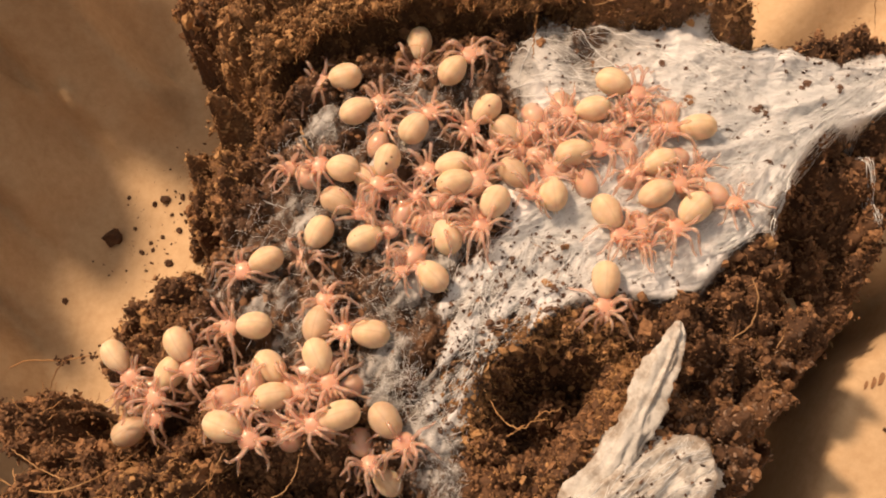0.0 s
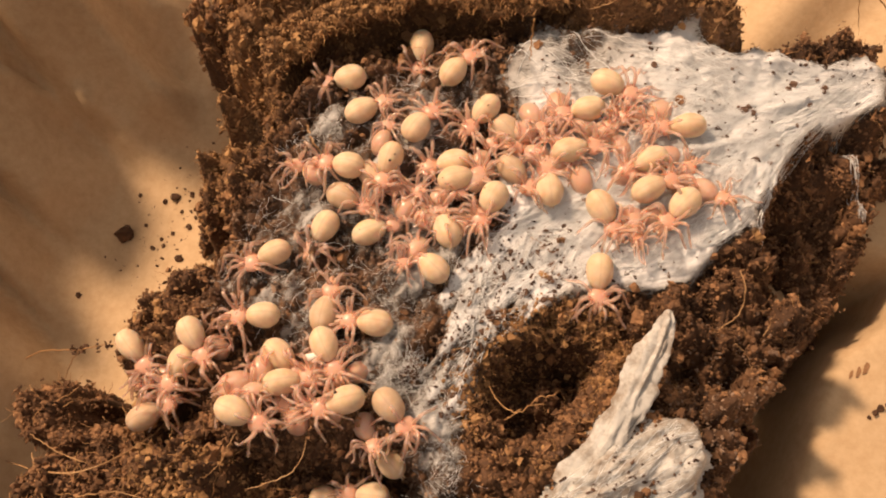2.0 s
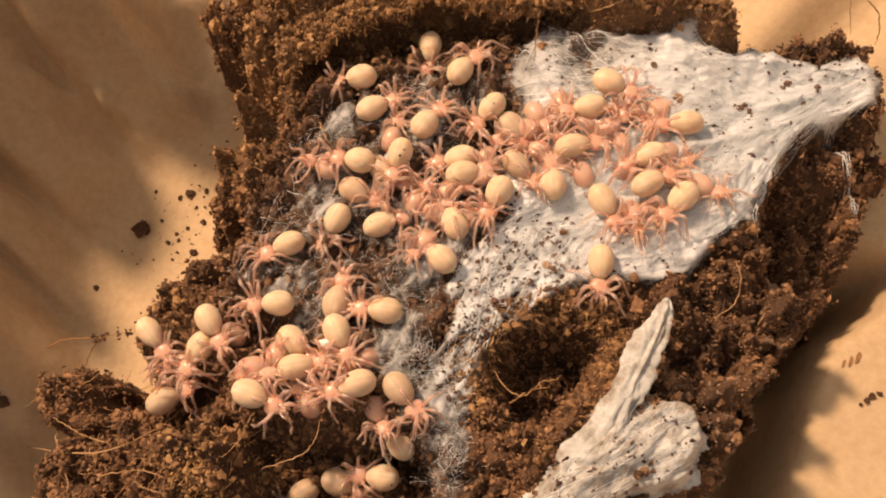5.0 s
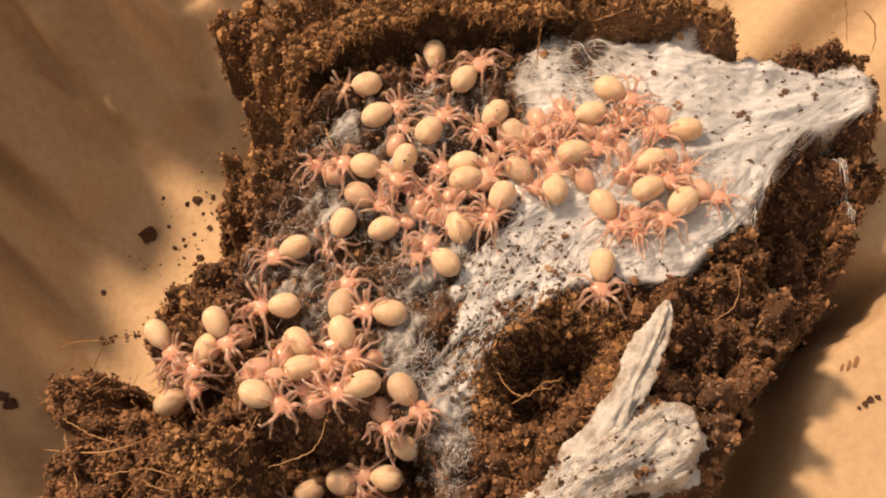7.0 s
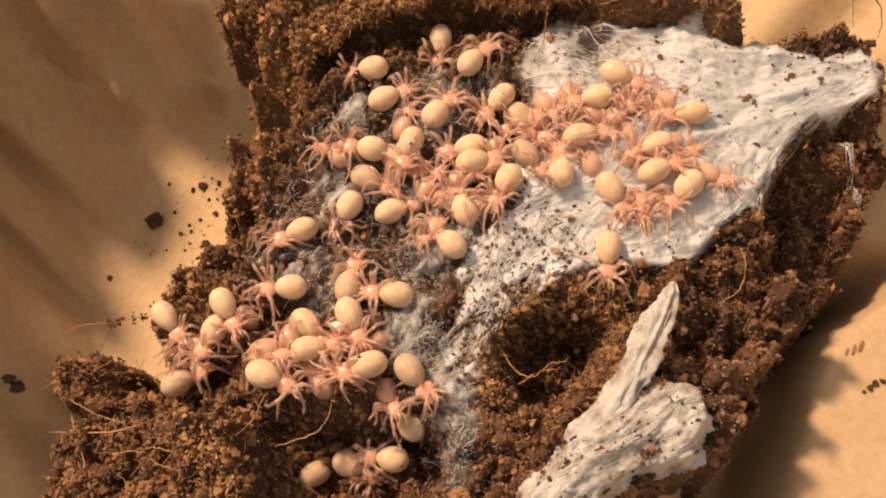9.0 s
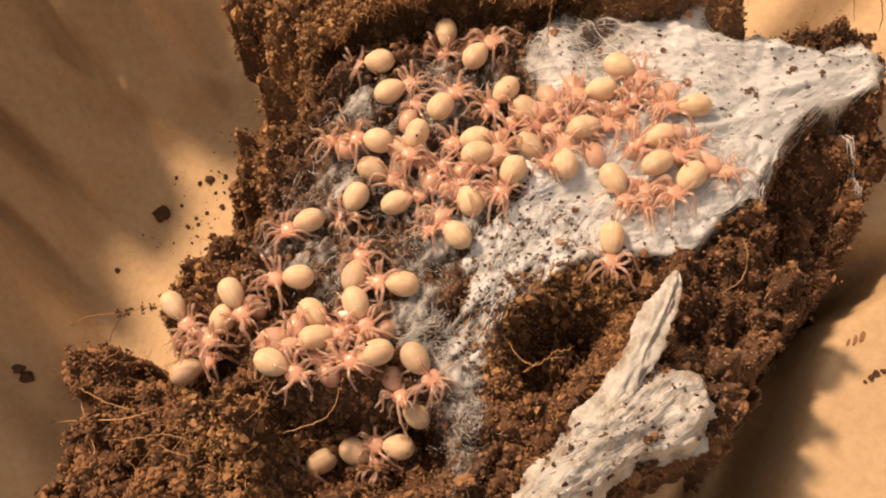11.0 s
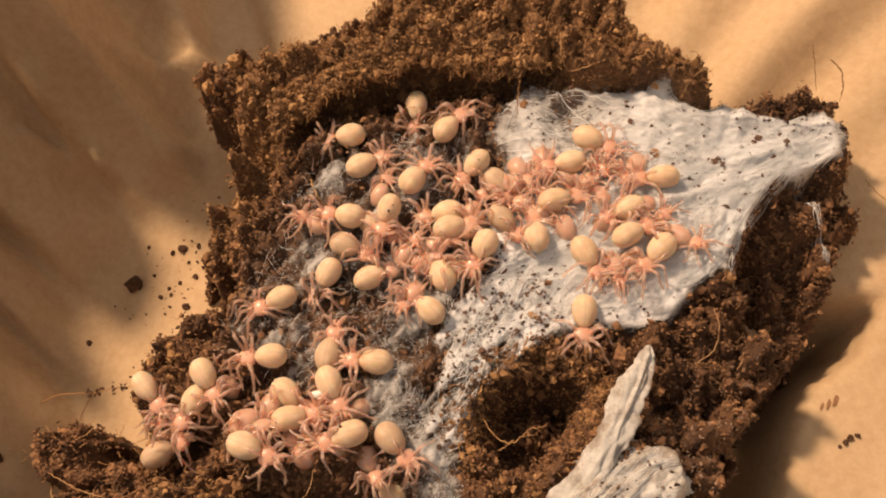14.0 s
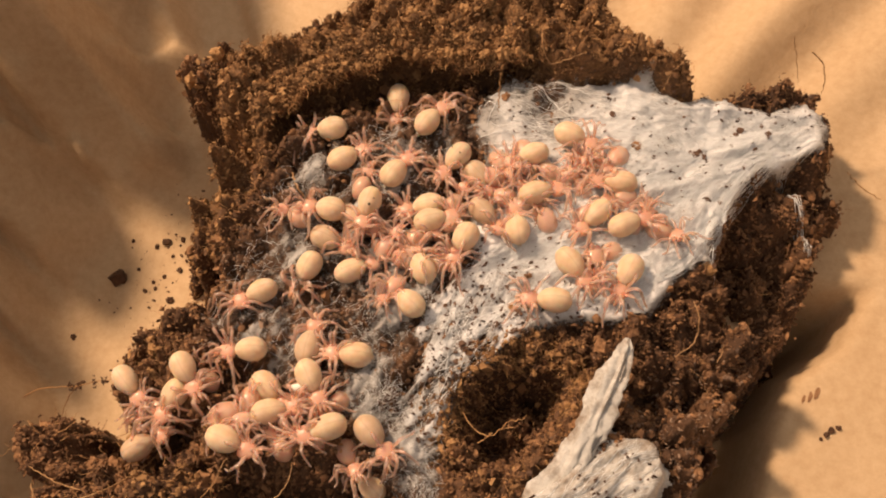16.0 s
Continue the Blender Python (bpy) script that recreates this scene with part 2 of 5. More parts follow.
HAZE = [(-7, 57), (-3, 47), (-3, 36), (-9, 29), (-12, 17), (-8, 10), (-7, 2), (-10, 2), (-12, 9), (-17, 15), (-28, 19), (-36, 25), (-34, 36), (-30, 44), (-26, 52), (-18, 55)]


SHADE_VALLEY = [(33, 2), (35.5, 10), (38, 20), (41, 26), (48, 31), (53, 40), (40, 42), (30, 22), (18, 2), (24, -6)]


# foot of the rising side, laid along the wanted edge of its shade
SIDE_FOOT = [(-80, 30), (-66, 35), (-55, 41), (-46, 44), (-42, 49), (-38, 48), (-34, 54), (-30, 61), (-27.8, 70), (-25.5, 67), (-21, 71), (-18.3, 79), (-15.4, 76), (-11, 76), (-6.5, 79), (-3, 82), (0, 77), (4, 77), (9, 74), (13, 79), (17, 86), (24, 87), (33, 95), (44, 106), (80, 130)]
# dips in the unseen rim that let streaks of lamplight through
RIM_NOTCHES = ((-28.0, 1.5, 0.16), (-18.5, 1.5, 0.22), (-42.0, 1.6, 0.14), (-2.0, 1.8, 0.30), (20.0, 4.0, 0.28))
PAPER_FOLDS = ((-66, 80, -62, 76, 5.5, 5), (-62, 76, -56, 79, 5.0, 5), (-76, 60, -67, 60, 4.0, 3), (-69, 74, -72, 62, 4.5, 6), (-82, 72, -76, 60, 5.5, 7), (-63, 72, -57, 69, -4.0, 4), (-60, 92, -54, 80, 5.0, 6),
               (-50, 96, -44, 82, -4.0, 5), (-84, 52, -74, 46, 4.0, 6), (-72, 90, -74, 78, 5.0, 7), (-95, 78, -74, 64, 6.0, 6), (-88, 50, -74, 40, 4.0, 3))


def rising_side(x, y):
    """How far a place lies up the rising side of the sheet, and where along it."""
    w = 0.66 * x + 0.75 * y
    w = w + 2.0 * rough_noise(x, y, 14, 2, 16)
    return -0.75 * x + 0.66 * y - np.interp(w, [k[0] for k in SIDE_FOOT], [k[1] for k in SIDE_FOOT]), w


def paper_height(x, y):
    x, y = np.asarray(x, float), np.asarray(y, float)
    z = 0.11 * (x + 63) + 0.2 * np.maximum(y - 45, 0) + 0.006 * np.maximum(x - 45, 0) ** 2 + 0.004 * np.maximum(-20 - y, 0) ** 2
    # one side of the sheet stands up behind the clump; its notched rim, out of view, is shaped to cast the shade wanted
    # here
    d, w = rising_side(x, y)
    rim = 1 - sum(k * np.exp(-((w - at) / wide) ** 2) for at, wide, k in RIM_NOTCHES)
    z = z + 55 * rim * np.clip(d / 32, 0, 1.12) ** 1.9
    # pleats that fan out beyond the clump
    across = 0.69 * x - 0.72 * y
    # the sheet sinks along the clump's cast shadow, added to darken it
    z = z - 24 * step(inside(x, y, SHADE_VALLEY) + 0.3 * rough_noise(x, y, 8, 2, 12), -0.5, 5.5)
    fan = step(x, 5, 25) * step(y, 52, 70)
    z = z + fan * (1.6 * np.sin(across / 2.6 + 2.2 * rough_noise(x, y, 24, 2, 14)) + 1.2 * np.sin(across / 5.3 + 1) + 1.2 * rough_noise(x, y, 12, 2, 15))
    # sharp folds in the rising side of the sheet
    for ax, ay, bx, by, h, wide in PAPER_FOLDS:
        t = ((x - ax) * (bx - ax) + (y - ay) * (by - ay)) / ((bx - ax) ** 2 + (by - ay) ** 2)
        side = ((x - ax) * (by - ay) - (y - ay) * (bx - ax)) / math.hypot(bx - ax, by - ay)
        off = np.hypot(side, np.maximum(np.maximum(-t, t - 1), 0) * math.hypot(bx - ax, by - ay))
        z = z + 0.65 * h * np.clip(1 - off / np.where(side > 0, wide, 0.5 * wide), 0, 1) ** 1.4
    # crumples
    shade = step(d, 0, 10)
    crease = np.abs(rough_noise(x + 0.4 * y, y - 0.3 * x, 24, 3, 5))
    z = z + shade * (9.0 * (0.25 - crease) + 4.0 * (0.2 - np.abs(rough_noise(x, y, 11, 2, 6)))) + 1.2 * rough_noise(x, y, 30, 3, 9)
    return z


def clump_height(x, y):
    x, y = np.asarray(x, float), np.asarray(y, float)
    wob = 1.6 * rough_noise(x, y, 6, 3, 21)
    edge = inside(x, y, OUTLINE) + 1.5 * wob + 2.4 * rough_noise(x, y, 2.6, 3, 23)
    lip = inside(x, y, RIDGE)
    z = 28.3 + 1.4 * rough_noise(x, y, 22, 2, 3)
    z = z + 3.0 * dome(x, y, 12, 10, 11) - 2.6 * step(-x, 34, 48) * step(-y, -30, -20)
    z = z + 6.0 * step(lip + 0.7 * wob, -0.7, 1.0) + 1.2 * step(lip, 0.5, 3) * step(-x, -6, 4) - 5.6 * np.exp(-((lip + 2.6) / 2.2) ** 2) * step(-x, -3, 6) * step(-y, -66, -64) * step(x, -33, -27)
    z = z - 10.5 * step(inside(x, y, CAVE) + 0.7 * wob, -0.8, 3.0) - 9 * step(inside(x, y, PIT) + 0.5 * wob, -1.0, 2.5)
    z = z - 8 * dome(x, y, -40, 11, 4.0) - 7.5 * dome(x, y, 18.8, 19.5, 2.8) - 6 * dome(x, y, 23.5, 20.5, 2.6) - 4 * dome(x, y, 29, 23, 2.8) - 6 * dome(x, y, 28.5, 29.5, 2.8) - 5 * dome(x, y, 21.5, 27.0, 2.2) - 5 * dome(x, y, 32.5, 33.0, 2.4) - 4 * dome(x, y, 25.5, 25.0, 1.8)
    z = z + 1.5 * dome(x, y, -13, 21, 3) - 1.5 * dome(x, y, -30, 36, 6)
    z = z - 9 * dome(x, y, -51, 61.5, 6.5) - 9 * dome(x, y, -45.0, 59.0, 3.0)
    drop = inside(x, y, SIDE)
    outer = step(7 - inside(x, y, OUTLINE), 0, 5) * step(y, 37, 44)
    z = z - step(drop + 0.4 * wob, 0, 2.2) * (13.0 - 9.5 * np.maximum(0.85 * outer, step(y, 40, 47)))
    # the flanks: gentle on one side, steep elsewhere
    gentle = step(-x, 30, 38) * step(y, 26, 32) * step(-y, -60, -55)
    reach = 2.6 + 10.0 * gentle
    foot = paper_height(x, y) - 4
    z = foot + (z - foot) * step(edge, -1.2, reach) ** 0.7
    return z


def lump_height(x, y):
    x, y = np.asarray(x, float), np.asarray(y, float)
    edge = inside(x, y, LUMP) + 3.0 * rough_noise(x, y, 5, 3, 31)
    z = 33.0 - 0.48 * np.maximum(-38 - x, 0) + 4.5 * rough_noise(x, y, 9, 3, 8) - 2.5 * step(-x, 38, 44) * step(y, 3, 7)
    foot = paper_height(x, y) - 4
    return foot + (z - foot) * step(edge, -1.0, 3.5) ** 0.7


def grit(x, y, silk):
    wx, wy = x + 2.2 * rough_noise(x, y, 4, 2, 44), y + 2.2 * rough_noise(x, y, 4, 2, 45)
    bare = (1 - np.clip(1.6 * silk, 0, 0.9))
    pits = np.clip(rough_noise(x, y, 6.5, 3, 47) - 0.14, 0, 0.4)
    return bare * (3.6 * (clods(wx, wy, 5.0, 41) - 0.7) + 2.4 * (clods(wx, wy, 2.2, 42) - 0.6) + 1.9 * rough_noise(x, y, 2.6, 4, 43) - 9.0 * pits) + 0.35 * rough_noise(x, y, 1.6, 3, 46)


def silk_cover(x, y):
    w = 1.6 * rough_noise(x, y, 5, 3, 61)
    # thinner, darker silk below the ridge, which also carries the ridge's shade
    shaded_veil = step(20 - x, 0, 14) * step(y, 50, 57)
    full = step(inside(x, y, SILK_ON) + w, -0.8, 1.5 + 2 * shaded_veil + 5 * step(8 - x, 0, 10) * step(y, 46, 52)) * step(-inside(x, y, RIDGE) + 0.8 * w, -0.1, 1.2)
    thin = step(inside(x, y, HAZE) + w, -2.0, 2.0)
    lower = step(38 - y, 0, 14) * step(12 - x, 0, 10)
    seam = step(inside(x, y, SEAM) + 2 * w, -1.5, 1.5)
    patchy = 0.5 * rough_noise(x, y, 6, 3, 63)
    streak = rough_noise((0.83 * x - 0.55 * y) / 1.0, (0.55 * x + 0.83 * y) / 5.0, 1.0, 3, 66)
    return np.clip(np.maximum(full * (1 - (0.28 + 0.22 * step(y, 56, 62)) * shaded_veil - 0.24 * lower + (0.5 + 0.3 * shaded_veil + 0.1 * lower) * patchy - 0.25 * np.clip(rough_noise(x, y, 3.0, 3, 67) - 0.12, 0, 1) + 1.1 * lower * streak), np.maximum((0.31 + 0.14 * step(x, -22, -12) * step(38 - y, 0, 8) + 0.7 * patchy + 0.3 * streak) * thin, (0.52 + 1.4 * patchy) * seam)), 0, 1)


def ground(x, y):
    s = silk_cover(x, y)
    return clump_height(x, y) + grit(x, y, s) + 0.25 * s
# -- end terrain --


# ---- mesh helpers ----
def link_mesh(name, verts, faces, mat, parent=None, smooth=True, label="", kind=""):
    """One mesh object from arrays in metres; faces is an array of triangles or quads."""
    me = bpy.data.meshes.new(name)
    verts, faces = np.asarray(verts, np.float32), np.asarray(faces, np.int32)
    n, k = faces.shape
    me.vertices.add(len(verts))
    me.vertices.foreach_set("co", verts.ravel())
    me.loops.add(n * k)
    me.loops.foreach_set("vertex_index", faces.ravel())
    me.polygons.add(n)
    me.polygons.foreach_set("loop_start", np.arange(0, n * k, k, dtype=np.int32))
    me.polygons.foreach_set("use_smooth", np.full(n, smooth))
    me.update(calc_edges=True)
    me.materials.append(mat)
    ob = new(name, me)
    if parent is not None:
        ob.parent = parent
    return tagged(ob, label, kind=kind)


def empty(name, m=None):
    ob = new(name)
    ob.empty_display_size = 0.002
    if m is not None:
        ob.matrix_basis = m
    return ob


def sheet(name, height, x0, x1, y0, y1, cell, mat, keep=None, parent=None, lift=0.0, thick=0.0):
    """A height field as a grid; keep(x, y) picks the part of it that is built."""
    xs, ys = np.arange(x0, x1 + cell, cell), np.arange(y0, y1 + cell, cell)
    gx, gy = np.meshgrid(xs, ys)
    z = height(gx, gy) + lift
    nx, ny = len(xs), len(ys)
    i = np.arange(nx * ny).reshape(ny, nx)
    f = np.stack([i[:-1, :-1], i[:-1, 1:], i[1:, 1:], i[1:, :-1]], -1).reshape(-1, 4)
    v = np.stack([gx, gy, z], -1).reshape(-1, 3)
    if keep is not None:
        f = f[keep(v[f, 0].mean(1), v[f, 1].mean(1))]
        used = np.unique(f)
        back = np.zeros(len(v), np.int64)
        back[used] = np.arange(len(used))
        v, f = v[used], back[f]
    if thick:
        n = len(v)
        edges = np.concatenate([f[:, [k, (k + 1) % 4]] for k in range(4)])
        key = np.sort(edges, 1)
        _, first, count = np.unique(key, axis=0, return_index=True, return_counts=True)
        rim = edges[first[count == 1]]
        side = np.stack([rim[:, 1], rim[:, 0], rim[:, 0] + n, rim[:, 1] + n], -1)
        f = np.concatenate([f, f[:, ::-1] + n, side])
        v = np.concatenate([v, v - np.array([0, 0, thick])])
    return link_mesh(name, v * MM, f, mat, parent)


def spin(n, rng):
    """n random rotations."""
    q = rng.normal(size=(n, 4))
    q /= np.linalg.norm(q, axis=1)[:, None]
    w, x, y, z = q.T
    return np.stack([1 - 2 * (y * y + z * z), 2 * (x * y - z * w), 2 * (x * z + y * w), 2 * (x * y + z * w), 1 - 2 * (x * x + z * z), 2 * (y * z - x * w),
                     2 * (x * z - y * w), 2 * (y * z + x * w), 1 - 2 * (x * x + y * y)], -1).reshape(n, 3, 3)


def ball(level):
    bm = bmesh.new()
    bmesh.ops.create_icosphere(bm, subdivisions=level, radius=1.0)
    v = np.array([p.co[:] for p in bm.verts])
    f = np.array([[p.index for p in q.verts] for q in bm.faces])
    bm.free()
    return v, f


BALL_1, BALL_2 = ball(1), ball(2)


def crumbs(name, places, radii, mat, rng, parent=None, shape=BALL_1, kind="stuff", label=""):
    """Knobbly grains of soil, each an island of one mesh."""
    base, tri = shape
    n, k = len(places), len(base)
    v = base[None] * rng.uniform(0.35, 1.35, (n, k, 1)) * rng.uniform(0.3, 1.5, (n, 1, 3))
    v = np.einsum("nij,nkj->nki", spin(n, rng), v) * radii[:, None, None] + places[:, None, :]
    f = (tri[None] + k * np.arange(n)[:, None, None]).reshape(-1, 3)
    return link_mesh(name, v.reshape(-1, 3) * MM, f, mat, parent, smooth=False, kind=kind, label=label)


def tubes(name, paths, radii, mat, parent=None, sides=4, kind="stuff", label=""):
    """Thin tubes along paths (n, m, 3), tapered at both ends; radii (n,)."""
    n, m, _ = paths.shape
    d = np.gradient(paths, axis=1)
    d /= np.linalg.norm(d, axis=2)[..., None] + 1e-9
    up = np.where(np.abs(d[..., 2:3]) > 0.9, np.array([1.0, 0, 0]), np.array([0, 0, 1.0]))
    a = np.cross(d, up)
    a /= np.linalg.norm(a, axis=2)[..., None] + 1e-9
    b = np.cross(a, d)
    taper = np.clip(np.minimum(np.arange(m) + 0.6, m - 0.4 - np.arange(m)) / (0.2 * m), 0.3, 1.0)
    turn = 2 * np.pi * np.arange(sides) / sides
    ring = np.cos(turn)[None, None, :, None] * a[:, :, None] + np.sin(turn)[None, None, :, None] * b[:, :, None]
    v = paths[:, :, None] + ring * (radii[:, None] * taper[None])[:, :, None, None]
    i = np.arange(n * m * sides).reshape(n, m, sides)
    j = np.roll(i, -1, axis=2)
    f = np.stack([i[:, :-1], j[:, :-1], j[:, 1:], i[:, 1:]], -1).reshape(-1, 4)
    return link_mesh(name, v.reshape(-1, 3) * MM, f, mat, parent, kind=kind, label=label)


def glide(points, count):
    """A smooth curve of count points through the given ones."""
    pts = np.asarray(points, float)
    pts = np.concatenate([[2 * pts[0] - pts[1]], pts, [2 * pts[-1] - pts[-2]]])
    out = []
    for u in np.linspace(0, len(pts) - 3 - 1e-6, count):
        k = int(u)
        s = u - k
        p0, p1, p2, p3 = pts[k:k + 4]
        out.append(0.5 * (2 * p1 + (p2 - p0) * s + (2 * p0 - 5 * p1 + 4 * p2 - p3) * s * s + (3 * p1 - p0 - 3 * p2 + p3) * s ** 3))
    return np.array(out)


# ---- the setting: a sheet of kraft paper ----
tagged(sheet("ground", paper_height, -135, 120, -70, 150, 1.0, PAPER, thick=0.25),
       "crumpled brown kraft paper with pleats and folds", "paper", kind="structure")
tabletop, _, p = material("tabletop", 0.6)
p.inputs["Base Color"].default_value = (0.16, 0.10, 0.06, 1)
tagged(sheet("floor", lambda x, y: 0 * x - 16, -160, 145, -95, 175, 10, tabletop, thick=8), "plain dark tabletop under the paper", "tabletop", kind="structure")

# ---- the clump of soil ----
RNG = np.random.default_rng(7)


def soil_places(height, polygon, count, rng, grow=1.5, weight=None):
    """Random places on a height field inside a polygon, more where it is steep."""
    px, py = zip(*polygon)
    got = []
    while sum(len(g) for g in got) < count:
        x, y = rng.uniform(min(px) - grow, max(px) + grow, 60000), rng.uniform(min(py) - grow, max(py) + grow, 60000)
        e = 0.2
        slope = np.hypot(height(x + e, y) - height(x - e, y), height(x, y + e) - height(x, y - e)) / (2 * e)
        keep = (rng.uniform(0, 4, x.size) < np.sqrt(1 + np.minimum(slope, 6) ** 2)) & (inside(x, y, polygon) > -grow)
        if weight is not None:
            keep &= rng.uniform(0, 1, x.size) < weight(x, y)
        got.append(np.stack([x, y, height(x, y)], -1)[keep])
    return np.concatenate(got)[:count]


def grain_sizes(n, rng, low=0.11, high=0.30):
    return (low * 0.6 + (high * 1.15 - low * 0.6) * rng.uniform(0, 1, n) ** 1.6) * np.where(rng.uniform(0, 1, n) < 0.03, rng.uniform(1.4, 2.2, n), 1.0)


def fibre_paths(places, rng, length=(1.2, 4.0), rise=0.5):
    n, m = len(places), 7
    a = rng.uniform(0, 2 * np.pi, n)
    bend = rng.normal(0, 0.5, (n, m)).cumsum(1)
    step_len = rng.uniform(*length, n)[:, None] / m
    ang = a[:, None] + bend * 0.6
    dx, dy = np.cos(ang) * step_len, np.sin(ang) * step_len
    arch = np.sin(np.linspace(0, np.pi, m))[None] * rng.uniform(0.1, rise, n)[:, None] + rng.normal(0, 0.12, (n, m))
    return np.stack([places[:, :1] + dx.cumsum(1), places[:, 1:2] + dy.cumsum(1), places[:, 2:] + 0.1 + arch], -1)


block = tagged(empty("soil_clump"), "broken clump of brown coconut-fibre soil on kraft paper", "soil clump")
core = sheet("core", lambda x, y: clump_height(x, y) + grit(x, y, silk_cover(x, y)) - 1.2 * silk_cover(x, y), -60, 52, -14, 95, 0.35, SOIL,
      keep=lambda x, y: inside(x, y, OUTLINE) > -3.5, parent=block, lift=-0.1)


def vertex_places(ob):
    co = np.zeros(len(ob.data.vertices) * 3, np.float32)
    ob.data.vertices.foreach_get("co", co)
    return co.reshape(-1, 3) / MM


def dryness(x, y):
    return step(inside(x, y, RIDGE) + 3.0 * rough_noise(x, y, 4, 3, 48), -3.0 - 4 * step(-x, 25, 35), 0.5)


co = vertex_places(core)
core.data.attributes.new("dry", "FLOAT", "POINT").data.foreach_set("value", dryness(co[:, 0], co[:, 1]).astype(np.float32))


def clustered(places, rng, each, spread, rise):
    """Crumbs heaped into little clods round some of the places."""
    n = len(places)
    size = rng.uniform(0.5, 1.2, n)
    off = rng.normal(0, 1, (n, each, 3)) * (spread * size)[:, None, None]
    off[..., 2] = np.abs(off[..., 2]) * 0.8
    return (places[:, None] + off + np.array([0, 0, rise])).reshape(-1, 3)


def nakedness(x, y):
    return 1 - np.clip(1.25 * silk_cover(x, y), 0, 0.985)


bare = soil_places(ground, OUTLINE, 45000, RNG, weight=nakedness)
heaps = clustered(soil_places(ground, OUTLINE, 1150, RNG, weight=nakedness), RNG, 20, 0.5, 0.05)
greyish = (inside(bare[:, 0], bare[:, 1], HAZE) > -2) & (inside(bare[:, 0], bare[:, 1], RIDGE) < 0)
greyish |= 1.5 * dome(bare[:, 0], bare[:, 1], 25.5, 14, 9) > RNG.uniform(0, 1, len(bare))
heaps = heaps[(inside(heaps[:, 0], heaps[:, 1], HAZE) < -1) | (inside(heaps[:, 0], heaps[:, 1], RIDGE) > 0)]
brown = np.concatenate([bare[~greyish], heaps])
golden = inside(brown[:, 0], brown[:, 1], RIDGE) + RNG.normal(0, 1.0, len(brown)) > -2.5 - 4 * step(-brown[:, 0], 25, 35)
golden |= np.abs(inside(brown[:, 0], brown[:, 1], CAVE) + 1.6) < RNG.uniform(-1.0, 2.2, len(brown))
for some, mat in ((brown[~golden], CRUMB), (brown[golden], GOLD_CRUMB)):
    crumbs("grain_layer", some + RNG.normal(0, 0.08, some.shape), grain_sizes(len(some), RNG, 0.10, 0.27 if mat is GOLD_CRUMB else 0.31), mat, RNG, block)
grey = bare[greyish]
crumbs("grain_layer", grey + RNG.normal(0, 0.06, grey.shape), grain_sizes(len(grey), RNG, 0.09, 0.24), GREY_CRUMB, RNG, block, label="greyish crumbs webbed with silk")
def steep(x, y):
    e = 0.4
    slope = np.hypot(ground(x + e, y) - ground(x - e, y), ground(x, y + e) - ground(x, y - e)) / (2 * e)
    return (slope > 1.5) * nakedness(x, y)


# the broken sides of the clump are as crumbly as its top
sides = soil_places(ground, OUTLINE, 11000, RNG, 2.5, weight=steep)
sides = sides + RNG.normal(0, 0.25, sides.shape)
crusty = dryness(sides[:, 0], sides[:, 1]) + step(-sides[:, 0], 34, 42) > RNG.uniform(0.2, 1, len(sides))
for some, mat in ((sides[~crusty], CRUMB), (sides[crusty], GOLD_CRUMB)):
    crumbs("grain_layer", some, grain_sizes(len(some), RNG, 0.16, 0.48), mat, RNG, block)
OCTA = (np.array([(1, 0, 0), (-1, 0, 0), (0, 1, 0), (0, -1, 0), (0, 0, 1), (0, 0, -1)], float), np.array([(0, 2, 4), (2, 1, 4), (1, 3, 4), (3, 0, 4), (2, 0, 5), (1, 2, 5), (3, 1, 5), (0, 3, 5)]))
fine = soil_places(ground, OUTLINE, 26000, RNG, weight=lambda x, y: 1 - np.clip(1.1 * silk_cover(x, y), 0, 0.97))
fine = fine + RNG.normal(0, 0.14, fine.shape) + [0, 0, 0.12]
crumbs("dust", fine, RNG.uniform(0.05, 0.13, len(fine)), CRUMB, RNG, block, shape=OCTA)
hairy = brown[RNG.choice(len(brown), 3200, replace=False)]
tubes("fibre_layer", fibre_paths(hairy, RNG, (0.5, 2.2), 0.3), RNG.uniform(0.015, 0.04, len(hairy)), FIBRE, block, 3)
on_ridge = brown[golden]
on_ridge = on_ridge[RNG.choice(len(on_ridge), 3600, replace=False)]
tubes("fibre_layer", fibre_paths(on_ridge, RNG, (0.4, 1.6), 0.4), RNG.uniform(0.018, 0.05, len(on_ridge)), FIBRE, block, 3)

def clod_mesh(seed, mat):
    """One knobbly clod of about 1 mm, built of lobes and pits."""
    base, tri = BALL_3
    lobes = np.array([noise.noise(Vector(q * 1.3) + Vector((seed, 3.1, 0))) + 0.6 * abs(noise.noise(Vector(q * 3.1) + Vector((0, seed, 7)))) + 0.5 * noise.noise(Vector(q * 6.0) + Vector((5, 0, seed))) for q in base])
    rng = np.random.default_rng(seed)
    v = base * (0.85 + 0.5 * lobes)[:, None] * rng.uniform(0.75, 1.2, 3) + rng.normal(0, 0.035, base.shape)
    ob = link_mesh("clod", v * MM, tri, mat, smooth=False)
    me = ob.data
    bpy.data.objects.remove(ob)
    return me


BALL_3 = ball(3)
CLODS = {False: [clod_mesh(k, CRUMB) for k in range(8)], True: [clod_mesh(20 + k, GOLD_CRUMB) for k in range(8)]}


